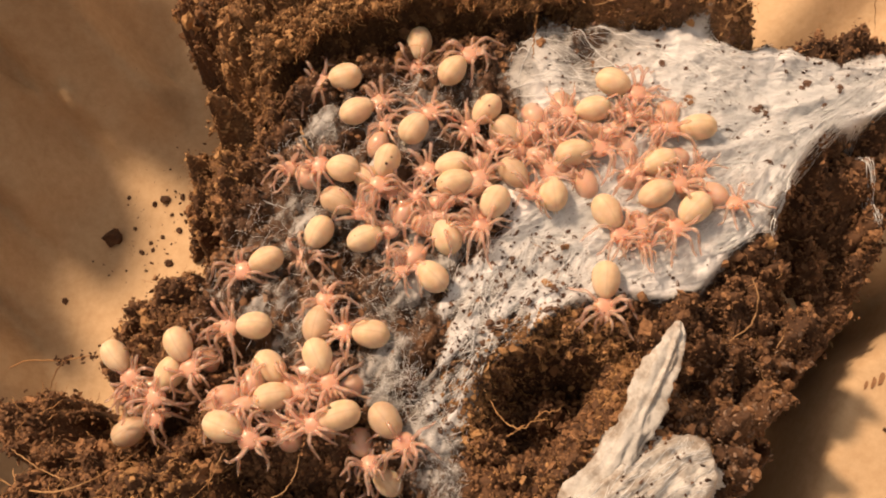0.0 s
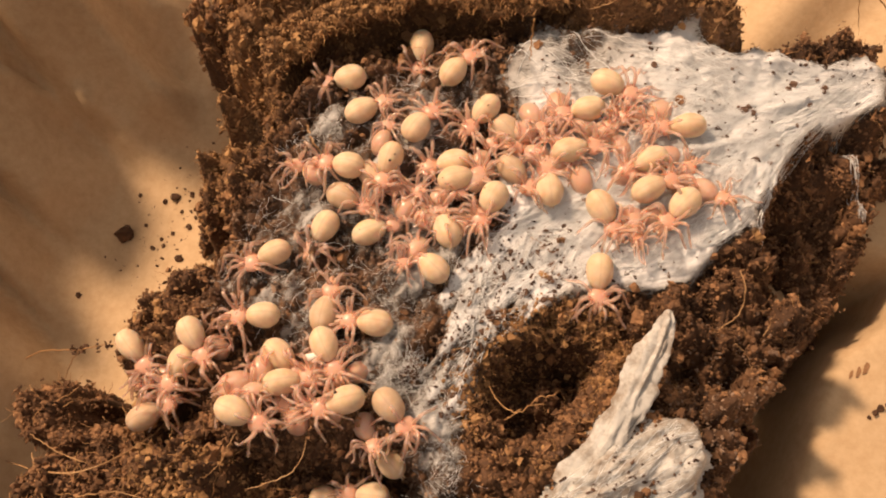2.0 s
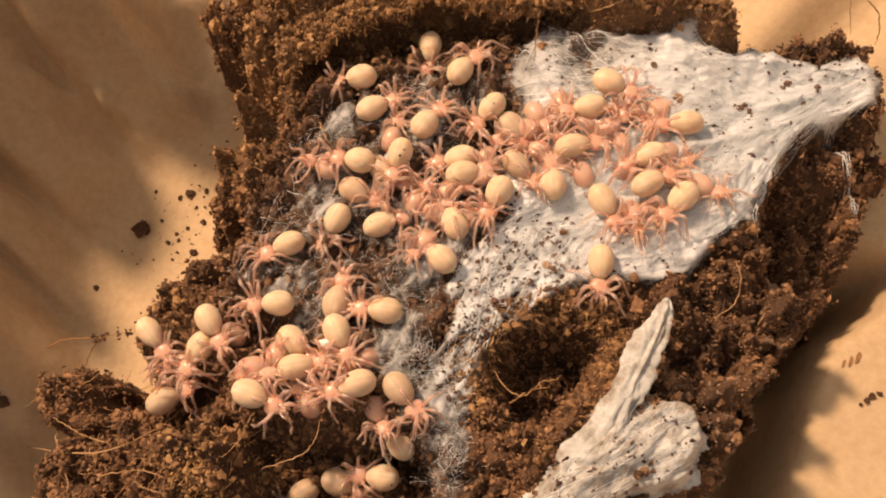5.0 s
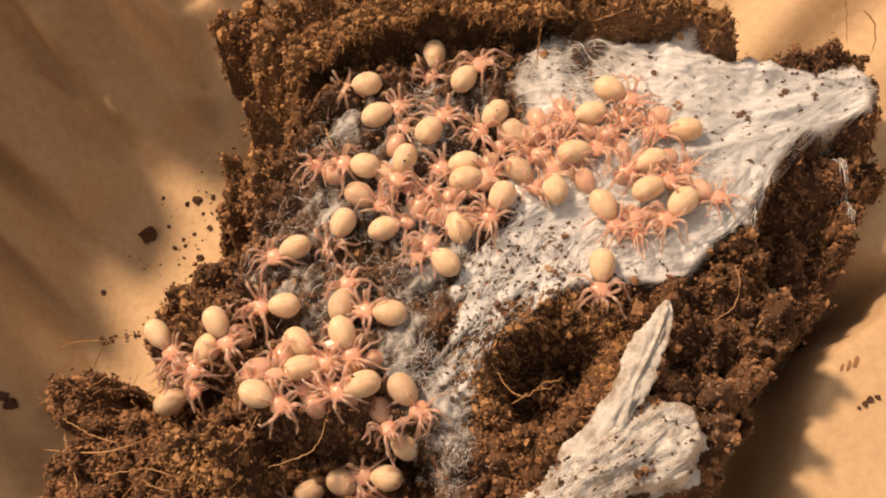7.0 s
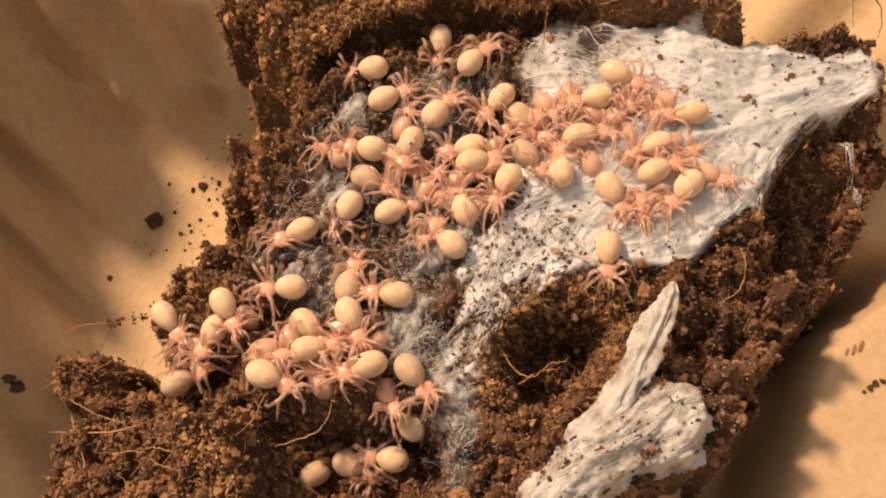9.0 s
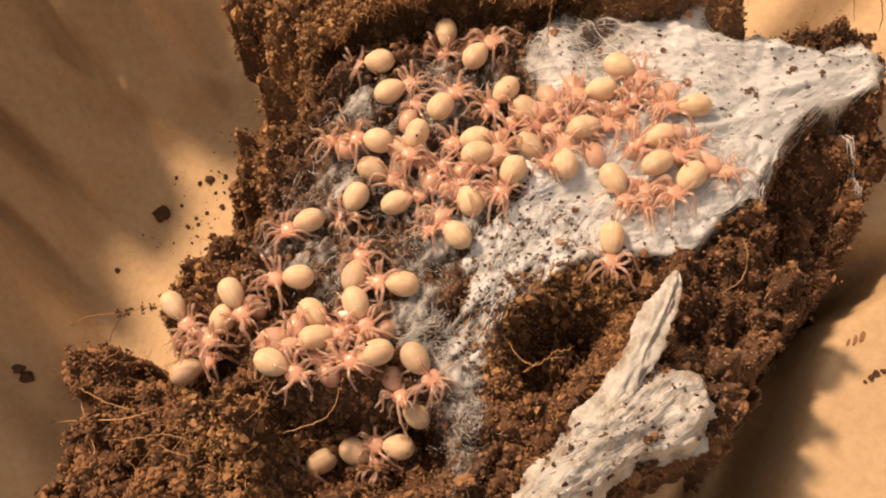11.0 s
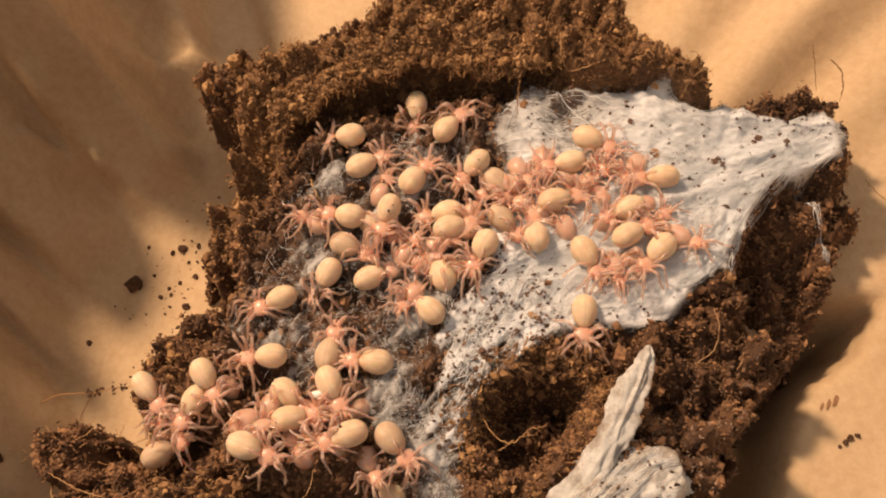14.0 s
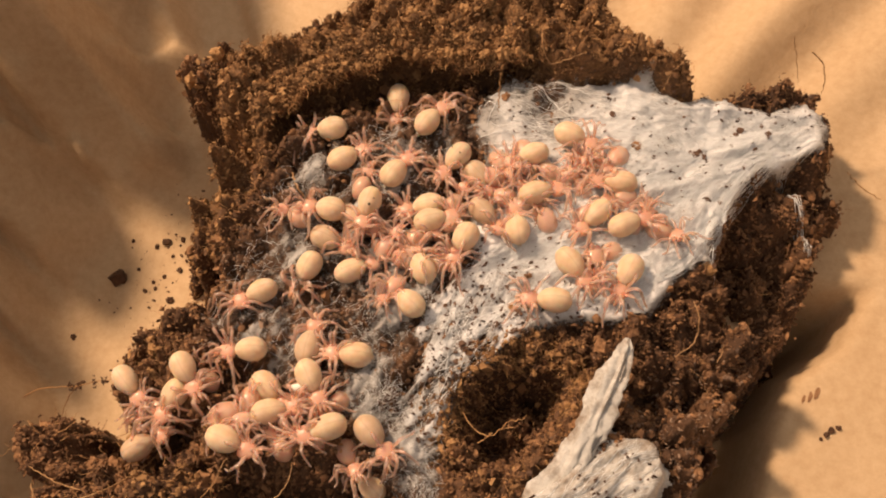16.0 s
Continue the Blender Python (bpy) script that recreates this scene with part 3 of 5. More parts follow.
def clod(x, y, z, radius, rng, dry, parent):
    ob = new("clod", CLODS[dry][int(rng.integers(8))])
    ob.parent = parent
    ob.matrix_basis = pose(x * MM, y * MM, z * MM, *rng.uniform(0, 360, 3)) @ Matrix.Diagonal((radius, radius, radius * 0.8, 1))
    return ob


rng = np.random.default_rng(23)
spots = soil_places(ground, OUTLINE, 190, rng, -1.0, weight=lambda x, y: np.where(inside(x, y, HAZE) > -2, 0, nakedness(x, y)))
for x, y, z in spots:
    r = 0.4 + 0.7 * rng.uniform() ** 2
    clod(x, y, z + 0.25 * r, r, rng, bool(dryness(np.array(x), np.array(y)) > 0.5), block)
# clods that jut from the inner rim of the ridge and hang from its outer corner
rim = glide([(3, 65.5), (-1, 65), (-7, 65.4), (-13, 65.8), (-20, 63.5), (-25, 61), (-30, 58.5)], 40)[:, :2]
for x, y in rim + rng.normal(0, 0.5, rim.shape):
    r = rng.uniform(0.35, 0.8)
    y -= 1.4
    clod(x, y, 34.2 - rng.uniform(0.0, 1.2), r, rng, True, block)
for x, y, r in ((-48.2, 64.5, 1.3), (-47.0, 66.5, 1.4), (-44.5, 67.5, 1.5), (-45.8, 62.0, 1.2), (-43.4, 63.5, 1.4), (-41.5, 60.5, 1.2), (-42.0, 68.0, 1.3), (-38.0, 68.0, 1.1)):
    clod(x, y, float(ground(np.array(x), np.array(y))) + 0.3 * r, r, rng, True, block)

# the crust of the ridge juts out over the hollow beside it
def crust_height(x, y):
    return 34.6 + 1.1 * rough_noise(x, y, 5, 3, 52) + 0.45 * grit(x, y, 0) + 0.5 * np.clip(inside(x, y, RIDGE), -3, 0)


def crust_reach(x, y):
    return inside(x, y, RIDGE) + 2.2 * rough_noise(x, y, 4.5, 3, 53)


CRUST_ON = [(-34, 60), (-33, 52), (-28, 53), (-22, 58), (-13, 60), (0, 60), (3, 60), (4, 68), (-13, 72), (-27, 66)]
crust_part = lambda x, y: (crust_reach(x, y) > -2.7) & (crust_reach(x, y) < 1.6) & (inside(x, y, CRUST_ON) > 0)
crust = sheet("crust", crust_height, -36, 17, 50, 72, 0.35, SOIL, keep=crust_part, parent=block, thick=1.5)
co = vertex_places(crust)
crust.data.attributes.new("dry", "FLOAT", "POINT").data.foreach_set("value", np.full(len(co), 0.9, np.float32))
tops = soil_places(crust_height, CRUST_ON, 7000, RNG, 0, weight=lambda x, y: crust_part(x, y) * 1.0)
crumbs("grain_layer", tops + RNG.normal(0, 0.12, tops.shape), grain_sizes(len(tops), RNG, 0.10, 0.26), GOLD_CRUMB, RNG, block)
fringe = tops[crust_reach(tops[:, 0], tops[:, 1]) < -1.2]
fringe = fringe[RNG.choice(len(fringe), min(900, len(fringe)), replace=False)]
tubes("fibre_layer", fibre_paths(fringe - [0, 0, 0.5], RNG, (0.6, 2.4), 0.5), RNG.uniform(0.018, 0.05, len(fringe)), FIBRE, block, 3)

# loose golden bits along the broken edge of the hollow
edge_of_hollow = glide([(-4.6, 12.5), (-5.0, 16.0), (-3.0, 19.2), (0.6, 22.9), (5, 23.9), (9, 22.8), (10.6, 19.5), (9.6, 16.5)], 34)
for x, y in edge_of_hollow + rng.normal(0, 1.1, edge_of_hollow.shape):
    r = 0.3 + 0.5 * rng.uniform() ** 1.5
    clod(x, y, float(ground(np.array(x), np.array(y))) + 0.3 * r, r, rng, True, block)
x, y = (np.repeat(edge_of_hollow, 60, axis=0) + rng.normal(0, 1.5, (2040, 2))).T
scattered = np.stack([x, y, ground(x, y) + rng.uniform(0, 0.35, 2040)], -1)
crumbs("grain_layer", scattered, grain_sizes(2040, RNG, 0.10, 0.32), GOLD_CRUMB, RNG, block)
tubes("fibre_layer", fibre_paths(scattered[::5], RNG, (0.6, 2.0), 0.5), RNG.uniform(0.018, 0.045, len(scattered[::5])), FIBRE, block, 3)

lump = tagged(empty("soil_lump"), "loose lump of brown coconut soil with dry rootlets", "soil lump")
lump_top = lambda x, y: lump_height(x, y) + grit(x, y, 0)
sheet("core", lump_top, -66, -22, -15, 19, 0.35, SOIL, keep=lambda x, y: inside(x, y, LUMP) > -3, parent=lump, lift=-0.1)
bits = np.concatenate([soil_places(lump_top, LUMP, 9000, RNG), clustered(soil_places(lump_top, LUMP, 380, RNG), RNG, 18, 0.6, 0.2)])
# grains turn golden towards one end
golden_end = bits[:, 0] + RNG.normal(0, 3, len(bits)) > -40
for some, mat in ((bits[~golden_end], CRUMB), (bits[golden_end], GOLD_CRUMB)):
    crumbs("grain_layer", some + RNG.normal(0, 0.1, some.shape), grain_sizes(len(some), RNG, 0.14, 0.38), mat, RNG, lump)
strewn = bits[RNG.choice(len(bits), 400, replace=False)]
tubes("fibre_layer", fibre_paths(strewn, RNG), RNG.uniform(0.03, 0.06, 400), FIBRE, lump, 3)
for x, y, z in soil_places(lump_top, LUMP, 70, rng, -1.0):
    r = 0.5 + 0.9 * rng.uniform() ** 2
    clod(x, y, z + 0.25 * r, r, rng, False, lump)


# ---- silk ----
def silk_surface(x, y):
    s = silk_cover(x, y)
    # wrinkles run towards the knot where the sheet is drawn together
    a = np.arctan2(57 - y, 47 - x)
    d = np.hypot(57 - y, 47 - x)
    near = step(30 - d, 0, 14)
    pleat = 2.2 * (0.22 - np.abs(rough_noise(d * 0.045, a * 6, 1.0, 2, 71))) + 0.35 * (0.2 - np.abs(rough_noise(d * 0.09, a * 34, 1.0, 2, 74)))
    swell = 2.6 * (0.25 - np.abs(rough_noise(0.8 * x + 0.6 * y, 1.7 * y - 0.9 * x, 8.0, 2, 76)))
    pull = 0.7 * pleat * (0.3 + 1.7 * near) * np.clip(d / 14, 0.25, 1.0) + 0.9 * swell * (1 - 0.35 * near)
    lower = step(38 - y, 0, 8) * step(12 - x, 0, 10)
    along = rough_noise((0.83 * x - 0.55 * y) * 1.1, (0.55 * x + 0.83 * y) * 0.16, 1.0, 3, 72)
    crumple = 1.1 * (0.3 - np.abs(rough_noise(x + 0.5 * y, y, 5.0, 3, 73))) + 0.45 * rough_noise(x, y, 1.1, 3, 75)
    return clump_height(x, y) + grit(x, y, s) + 0.3 + s * (1.05 * (1 - lower) * pull + 0.9 * lower * along + 0.6 * crumple)


silk = tagged(empty("silk_sheet"), "torn white sheet of spider silk over the soil", "spider silk")
web = sheet("web", silk_surface, -40, 46, 0, 68, 0.3, SILK, keep=lambda x, y: silk_cover(x, y) > 0.06, parent=silk)
co = vertex_places(web)
web.data.attributes.new("cover", "FLOAT", "POINT").data.foreach_set("value", silk_cover(co[:, 0], co[:, 1]).astype(np.float32))


def strand_paths(places, rng, m=12):
    n = len(places)
    x, y = places[:, 0].copy(), places[:, 1].copy()
    pace = rng.uniform(0.3, 0.9, n)
    lean = rng.normal(0, 0.5, n)
    lift = rng.uniform(0.05, 0.45, n)
    out = []
    for k in range(m):
        lower = step(38 - y, 0, 8) * step(12 - x, 0, 10)
        a = np.where(lower > 0.5, math.atan2(0.83, 0.55), np.arctan2(57 - y, 47 - x)) + lean
        x, y = x + pace * np.cos(a), y + pace * np.sin(a)
        out.append(np.stack([x, y, silk_surface(x, y) + lift * math.sin(math.pi * k / (m - 1)) + 0.04], -1))
    return np.stack(out, 1)


def on_silk(x, y):
    return np.clip(silk_cover(x, y) - 0.15, 0, 1)


seeds = soil_places(silk_surface, SILK_ON, 3000, RNG, 0, on_silk)
seeds = seeds[np.hypot(seeds[:, 0] - 47, seeds[:, 1] - 57) > 6]
runs = strand_paths(seeds, RNG)
runs = runs[(silk_cover(runs[:, -1, 0], runs[:, -1, 1]) > 0.35) & (silk_cover(runs[:, 5, 0], runs[:, 5, 1]) > 0.35)]
runs = runs[RNG.uniform(0, 1, len(runs)) > 0.6 * step(20 - runs[:, 0, 0], 0, 12) * step(runs[:, 0, 1], 48, 54)]
tubes("strand_layer", runs, 0.012 + 0.04 * RNG.uniform(0, 1, len(runs)) ** 2.5, THREAD, silk, 3)
wisps = soil_places(silk_surface, HAZE, 700, RNG, 0)
tubes("strand_layer", fibre_paths(wisps + [0, 0, 0.1], RNG, (1.5, 4.0), 0.4), RNG.uniform(0.006, 0.016, 700), THREAD, silk, 3)


def tuft(x, y, count, length, lean):
    """A brush of stiff silk bristles."""
    rng = np.random.default_rng(int(abs(x * 7 + y * 3) * 10))
    base = np.stack([x + rng.normal(0, 1.2, count), y + rng.normal(0, 1.2, count), np.zeros(count)], -1)
    base[:, 2] = silk_surface(base[:, 0], base[:, 1]) - 0.1
    a = radians(lean) + rng.normal(0, 1.1, count)
    way = np.stack([np.cos(a), np.sin(a), rng.uniform(0.1, 0.8, count)], -1) * (length * rng.uniform(0.5, 1.1, count))[:, None]
    paths = base[:, None] + way[:, None] * np.linspace(0, 1, 5)[None, :, None]
    tubes("bristle_tuft", paths, rng.uniform(0.006, 0.02, count), THREAD, silk, 3)


for x, y, count, length, lean in ((-12.2, 17.6, 50, 1.7, 40), (-11.0, 15.2, 50, 1.9, 100), (-7.6, 12.8, 40, 1.8, 150), (-7.4, 8.0, 40, 1.6, 100), (-7.0, 6.0, 30, 1.6, 70), (-16.5, 25.5, 26, 1.4, 30), (-13.5, 16.5, 40, 1.8, 60), (-9.0, 14.5, 30, 1.6, 200), (-8.5, 11.0, 30, 1.7, 100), (-22.8, 17.9, 18, 0.9, 90), (-8.0, 4.0, 30, 1.7, 120), (-8.4, -1.0, 24, 1.6, 80), (-29, 44.5, 10, 1.4, 120), (4.5, 39.0, 20, 1.4, 100)):
    tuft(x, y, 2 * count, 0.9 * length, lean)
dust = soil_places(silk_surface, SILK_ON, 2400, RNG, 0, lambda x, y: 0.15 + 0.85 * step(40 - y, 0, 8) * step(14 - x, 0, 10) + 0 * x)
crumbs("speck_layer", dust + [0, 0, 0.05], 0.05 + 0.34 * RNG.uniform(0, 1, 2400) ** 3.0, GRIT, RNG, silk)


def drape(ends, count, spread, rng):
    """Threads drawn from the end of the sheet down over the bare soil."""
    line = glide(ends, 14)
    off = np.cumsum(rng.normal(0, 0.10, (count, 14, 2)), axis=1) + rng.normal(0, spread, (count, 1, 2))
    x, y = line[None, :, 0] + off[..., 0], line[None, :, 1] + off[..., 1]
    paths = np.stack([x, y, ground(x, y) + rng.uniform(0.1, 0.7, (count, 1))], -1)
    tubes("strand_layer", paths, rng.uniform(0.015, 0.05, count), THREAD, silk, 3)


drape([(36.0, 51.5), (38.2, 50.0), (40.0, 47.2), (41.2, 44.0), (41.8, 41.0)], 9, 0.25, np.random.default_rng(41))
drape([(29.0, 44.0), (28.2, 40.0), (27.6, 37.4), (28.4, 35.2)], 16, 0.3, np.random.default_rng(42))
drape([(19.5, 33.5), (23.5, 36.2), (27.5, 41.5), (31.0, 46.5)], 50, 0.5, np.random.default_rng(43))
drape([(24.5, 38.5), (27.0, 41.0), (31.5, 47.5), (36.5, 52.5)], 60, 0.7, np.random.default_rng(44))
drape([(27.0, 47.0), (31.0, 49.5), (35.5, 52.5), (40.0, 56.5)], 60, 0.8, np.random.default_rng(45))
drape([(20.5, 37.2), (23.0, 37.6), (25.2, 38.2)], 12, 0.2, np.random.default_rng(46))

FLAP_SHEET = [(9.5, 14), (14, 14.5), (17, 14.2), (19.4, 12), (20.5, 9), (18.5, 5.5), (12, 3), (7, -1), (3, -6), (-4, -6), (-1, -1), (2, 4), (5.5, 8.5)]


def flap_sheet_height(x, y):
    u, v = 0.80 * x + 0.60 * y, -0.60 * x + 0.80 * y
    folds = 1.9 * (0.3 - np.abs(rough_noise(u * 0.1, v * 0.32, 1.0, 3, 81))) + 0.9 * (0.25 - np.abs(rough_noise(u * 0.25, v * 0.9, 1.0, 3, 84)))
    edge = inside(x, y, FLAP_SHEET)
    return 31.6 + folds + 1.2 * step(edge, -0.5, 3.5) + 0.6 * rough_noise(x, y, 1.4, 3, 85) - 0.03 * np.maximum(8 - y, 0) - 3.0 * (1 - step(edge + 1.2 * rough_noise(x, y, 2.5, 3, 86), 0.0, 1.0))


def flap():
    thing = tagged(empty("silk_flap"), "folded tongue of dense white silk torn loose from the soil", "spider silk")
    ragged = lambda x, y: inside(x, y, FLAP_SHEET) + 1.2 * rough_noise(x, y, 2.5, 3, 86) > -0.3
    spread = sheet("spread_silk", flap_sheet_height, -6, 23, -7, 16, 0.22, SILK_DENSE, keep=ragged, parent=thing, thick=0.4)
    # the rolled tongue that rises from it to a point
    rows, n = 110, 64
    axis = glide([(15.6, 24.2, 33.6), (14.6, 21.2, 33.6), (12.9, 17.4, 33.8), (11.0, 13.4, 33.4), (8.6, 9.2, 32.6), (6.0, 5.0, 31.4)], rows)
    half = np.interp(np.linspace(0, 1, rows), [0, 0.08, 0.3, 0.55, 0.8, 1.0], [0.35, 0.95, 1.7, 1.75, 1.9, 2.3])
    d = np.gradient(axis, axis=0)
    d /= np.linalg.norm(d, axis=1)[:, None]
    a = np.cross(d, [0, 0, 1.0])
    a /= np.linalg.norm(a, axis=1)[:, None]
    turn = np.linspace(0, 2 * np.pi, n, endpoint=False)
    gr, gt = np.meshgrid(np.arange(rows), turn, indexing="ij")
    fold = 1 + 0.24 * rough_noise(gr * 0.22, 4.5 * np.cos(gt) + 0.08 * gr, 1.0, 3, 91) + 0.55 * rough_noise(gr * 0.035, 3.0 * np.cos(gt) + 0.02 * gr, 1.0, 3, 87) + 0.3 * rough_noise(gr * 0.05, 7.0 * np.cos(gt) + 4, 1.0, 2, 88) + 0.34 * (0.2 - np.abs(rough_noise(gr * 0.07, 9.0 * np.cos(gt) + 2, 1.0, 3, 89)))
    side = np.cos(gt) * half[:, None] * fold
    rise = np.sin(gt) * (np.minimum(half, 0.95) * np.interp(np.linspace(0, 1, rows), [0, 0.5, 1.0], [1, 0.9, 0.3]))[:, None] * fold
    v = axis[:, None] + side[..., None] * a[:, None] + rise[..., None] * np.array([0, 0, 1.0])
    i = np.arange(rows * n).reshape(rows, n)
    j = np.roll(i, -1, 1)
    f = np.stack([i[:-1], j[:-1], j[1:], i[1:]], -1).reshape(-1, 4)
    link_mesh("rolled_tongue", v.reshape(-1, 3) * MM, f, SILK_DENSE, thing)
    rng = np.random.default_rng(17)
    x, y = rng.uniform(-3, 18, 900), rng.uniform(-4, 14, 900)
    keep = inside(x, y, FLAP_SHEET) > 0.5
    x, y = x[keep], y[keep]
    spots = np.stack([x, y, flap_sheet_height(x, y)], -1)
    crumbs("speck_layer", spots[:260] + [0, 0, 0.03], 0.04 + 0.42 * rng.uniform(0, 1, len(spots[:260])) ** 3, GRIT, rng, thing)
    ang = 0.64 + rng.normal(0, 0.3, len(x))
    reach = rng.uniform(0.2, 0.5, len(x))
    paths = np.stack([np.stack([x + k * reach * np.cos(ang), y + k * reach * np.sin(ang), flap_sheet_height(x + k * reach * np.cos(ang), y + k * reach * np.sin(ang)) + 0.05], -1) for k in range(8)], 1)
    paths = paths[inside(paths[:, -1, 0], paths[:, -1, 1], FLAP_SHEET) > 0.3]
    tubes("strand_layer", paths, 0.012 + 0.03 * rng.uniform(0, 1, len(paths)) ** 2, THREAD, thing, 3)


flap()


# ---- spiderlings ----
def tube_mesh(path, radii, sides=8):
    path, radii = np.asarray(path), np.asarray(radii)
    m = len(path)
    d = np.gradient(path, axis=0)
    d /= np.linalg.norm(d, axis=1)[:, None] + 1e-9
    a = np.cross(d, [0.13, 0.21, 1.0])
    a /= np.linalg.norm(a, axis=1)[:, None] + 1e-9
    b = np.cross(a, d)
    turn = 2 * np.pi * np.arange(sides) / sides
    v = path[:, None] + radii[:, None, None] * (np.cos(turn)[None, :, None] * a[:, None] + np.sin(turn)[None, :, None] * b[:, None])
    i = np.arange(m * sides).reshape(m, sides)
    j = np.roll(i, -1, 1)
    f = np.stack([i[:-1], j[:-1], j[1:], i[1:]], -1).reshape(-1, 4)
    v = np.concatenate([v.reshape(-1, 3), path[:1], path[-1:]])
    e = m * sides
    ends = [(e, i[0, (k + 1) % sides], i[0, k], i[0, k]) for k in range(sides)] + [(e + 1, i[-1, k], i[-1, (k + 1) % sides], i[-1, (k + 1) % sides]) for k in range(sides)]
    tri = np.array([(p, q, r) for p, q, r, _ in ends])
    quads = np.concatenate([f[:, [0, 1, 2]], f[:, [0, 2, 3]], tri])
    return v, quads


def rounded(stations, half_w, half_h, lift, rings=18, sides=20):
    """A closed body along x; the profile is a callable of -1..1."""
    v, f = [], []
    us = -np.cos(np.linspace(0, np.pi, rings + 2)[1:-1])
    x0, x1 = stations
    for u in us:
        w = half_w(u)
        for k in range(sides):
            a = 2 * math.pi * k / sides
            v.append((0.5 * (x0 + x1) + 0.5 * (x1 - x0) * u, w * math.cos(a), lift + half_h / max(half_w(0), 1e-6) * w * math.sin(a)))
    v += [(x0, 0, lift), (x1, 0, lift)]
    n = len(us) * sides
    for r in range(len(us) - 1):
        for k in range(sides):
            a, b = r * sides + k, r * sides + (k + 1) % sides
            f += [(a, b, b + sides), (a, b + sides, a + sides)]
    for k in range(sides):
        f += [(n, (k + 1) % sides, k), (n + 1, n - sides + k, n - sides + (k + 1) % sides)]
    return np.array(v), np.array(f)


def abdomen_mesh(name, rng):
    length, width = 3.75 * rng.uniform(0.93, 1.05), 1.38 * rng.uniform(0.94, 1.07)
    v, f = rounded((-length / 2, length / 2), lambda u: width * math.sqrt(max(0.0, 1 - u * u)) * (1 - 0.09 * u), 1.42, 0)
    # a faint furrow down the back
    v[:, 2] -= 0.05 * np.exp(-(v[:, 1] / 0.13) ** 2) * (v[:, 2] > 0)
    v *= 1 + 0.02 * np.sin(v[:, [0]] * 2.1 + rng.uniform(0, 6)) * np.cos(v[:, [1]] * 1.7)
    return v, f


LEG_YAWS = (24, 62, 108, 150)
LEG_SPANS = (3.5, 3.0, 2.9, 3.6)
moving_legs = {}


def spider(x, y, heading, lift=0.0, size=1.12, hue="", specks=0, tilt=0.0, key=""):
    """A spiderling whose abdomen's middle stands over x, y (mm); heading in degrees; lift: how far it sits above the ground, on others."""
    seed = int(abs(x * 131 + y * 17) * 10) % 99991
    rng = np.random.default_rng(seed)
    below = ground(x + np.array([0, 1.1, -1.1, 0, 0]), y + np.array([0, 0, 0, 1.1, -1.1]))
    z = float(0.6 * below.mean() + 0.4 * below.max()) + 1.3 * size + lift
    silky = float(silk_cover(np.array(x), np.array(y))) > 0.5
    perch = "on white silk" if silky else ("on its siblings" if lift > 0.9 else "on webbed soil")
    tone = hue or ("cream", "pale cream")[seed % 2]
    ob = tagged(empty("spider", pose(x * MM, y * MM, z * MM, 0, tilt, heading)), tone + " spiderling with pink translucent legs " + perch, "spider", "brood of spiderlings")
    s = size * MM
    v, f = abdomen_mesh("abdomen", rng)
    # greyish takes the duller skin in place of the pit's shade
    skin = {"pinkish": ABDOMEN_PINK, "dull tan": ABDOMEN_TAN_SHADED, "greyish": ABDOMEN_TAN_SHADED}.get(hue, ABDOMEN)
    ab = link_mesh("abdomen", v * s, f, skin, ob)
    for k in range(specks):
        a, b = rng.uniform(-0.9, 0.9), rng.uniform(-1.3, 1.1)
        w = 1.43 * math.sqrt(max(0.1, 1 - (b / 1.9) ** 2))
        spot = np.array([[b, w * math.sin(a), w * 0.96 * math.cos(a)]])
        crumbs("speck", spot * size, np.array([rng.uniform(0.08, 0.2)]) * size, SPECK, rng, ab, kind="", label="dark speck")
    # head and thorax
    cx = 2.75
    v, f = rounded((-1.05, 1.05), lambda u: 1.06 * (max(0.0, 1 - u * u) ** 0.45) * (1 - 0.22 * u), 0.5, 0, 12, 16)
    v += [cx, 0, -0.35]
    head = link_mesh("cephalothorax", v * s, f, PINK, ob, label="glossy pink cephalothorax")
    eye = BALL_1[0] * [0.07, 0.1, 0.05] + [cx + 0.62, 0, 0.09]
    link_mesh("eye_mound", eye * s, BALL_1[1], SPECK, head, label="dark eye mound")
    for side in (-1, 1):
        v, f = tube_mesh(glide([(cx + 0.85, 0.24 * side, -0.35), (cx + 1.25, 0.26 * side, -0.4), (cx + 1.5, 0.22 * side, -0.8)], 8), 0.26 * np.linspace(1, 0.6, 8))
        link_mesh("chelicera", v * s, f, PINK, ob)
    # legs and pedipalps
    floor_z = -1.3 - 0.6 * lift / size * 0.5
    for side in (-1, 1):
        for k, (yaw, span) in enumerate(zip(LEG_YAWS, LEG_SPANS)):
            span *= rng.uniform(0.78, 1.15)
            a = radians(yaw + rng.normal(0, 16)) * side
            curl = radians(rng.normal(18 if k < 2 else -10, 36)) * side
            knee = rng.uniform(0.1, 1.7)
            pts = [(cx + 0.35 * math.cos(a), 0.55 * math.sin(a), -0.45)]
            reach, turn = 0.5, a
            for part_len, up in ((0.30, knee - 0.2), (0.22, knee), (0.30, -0.2 + 0.4 * floor_z), (0.22, floor_z + 0.15)):
                turn += curl * 0.45
                px, py, _ = pts[-1]
                pts.append((px + part_len * span * math.cos(turn), py + part_len * span * math.sin(turn), up))
            path = 0.35 * glide(pts, 17) + 0.65 * np.array([np.interp(np.linspace(0, 4, 17), range(5), c) for c in np.array(pts).T]).T
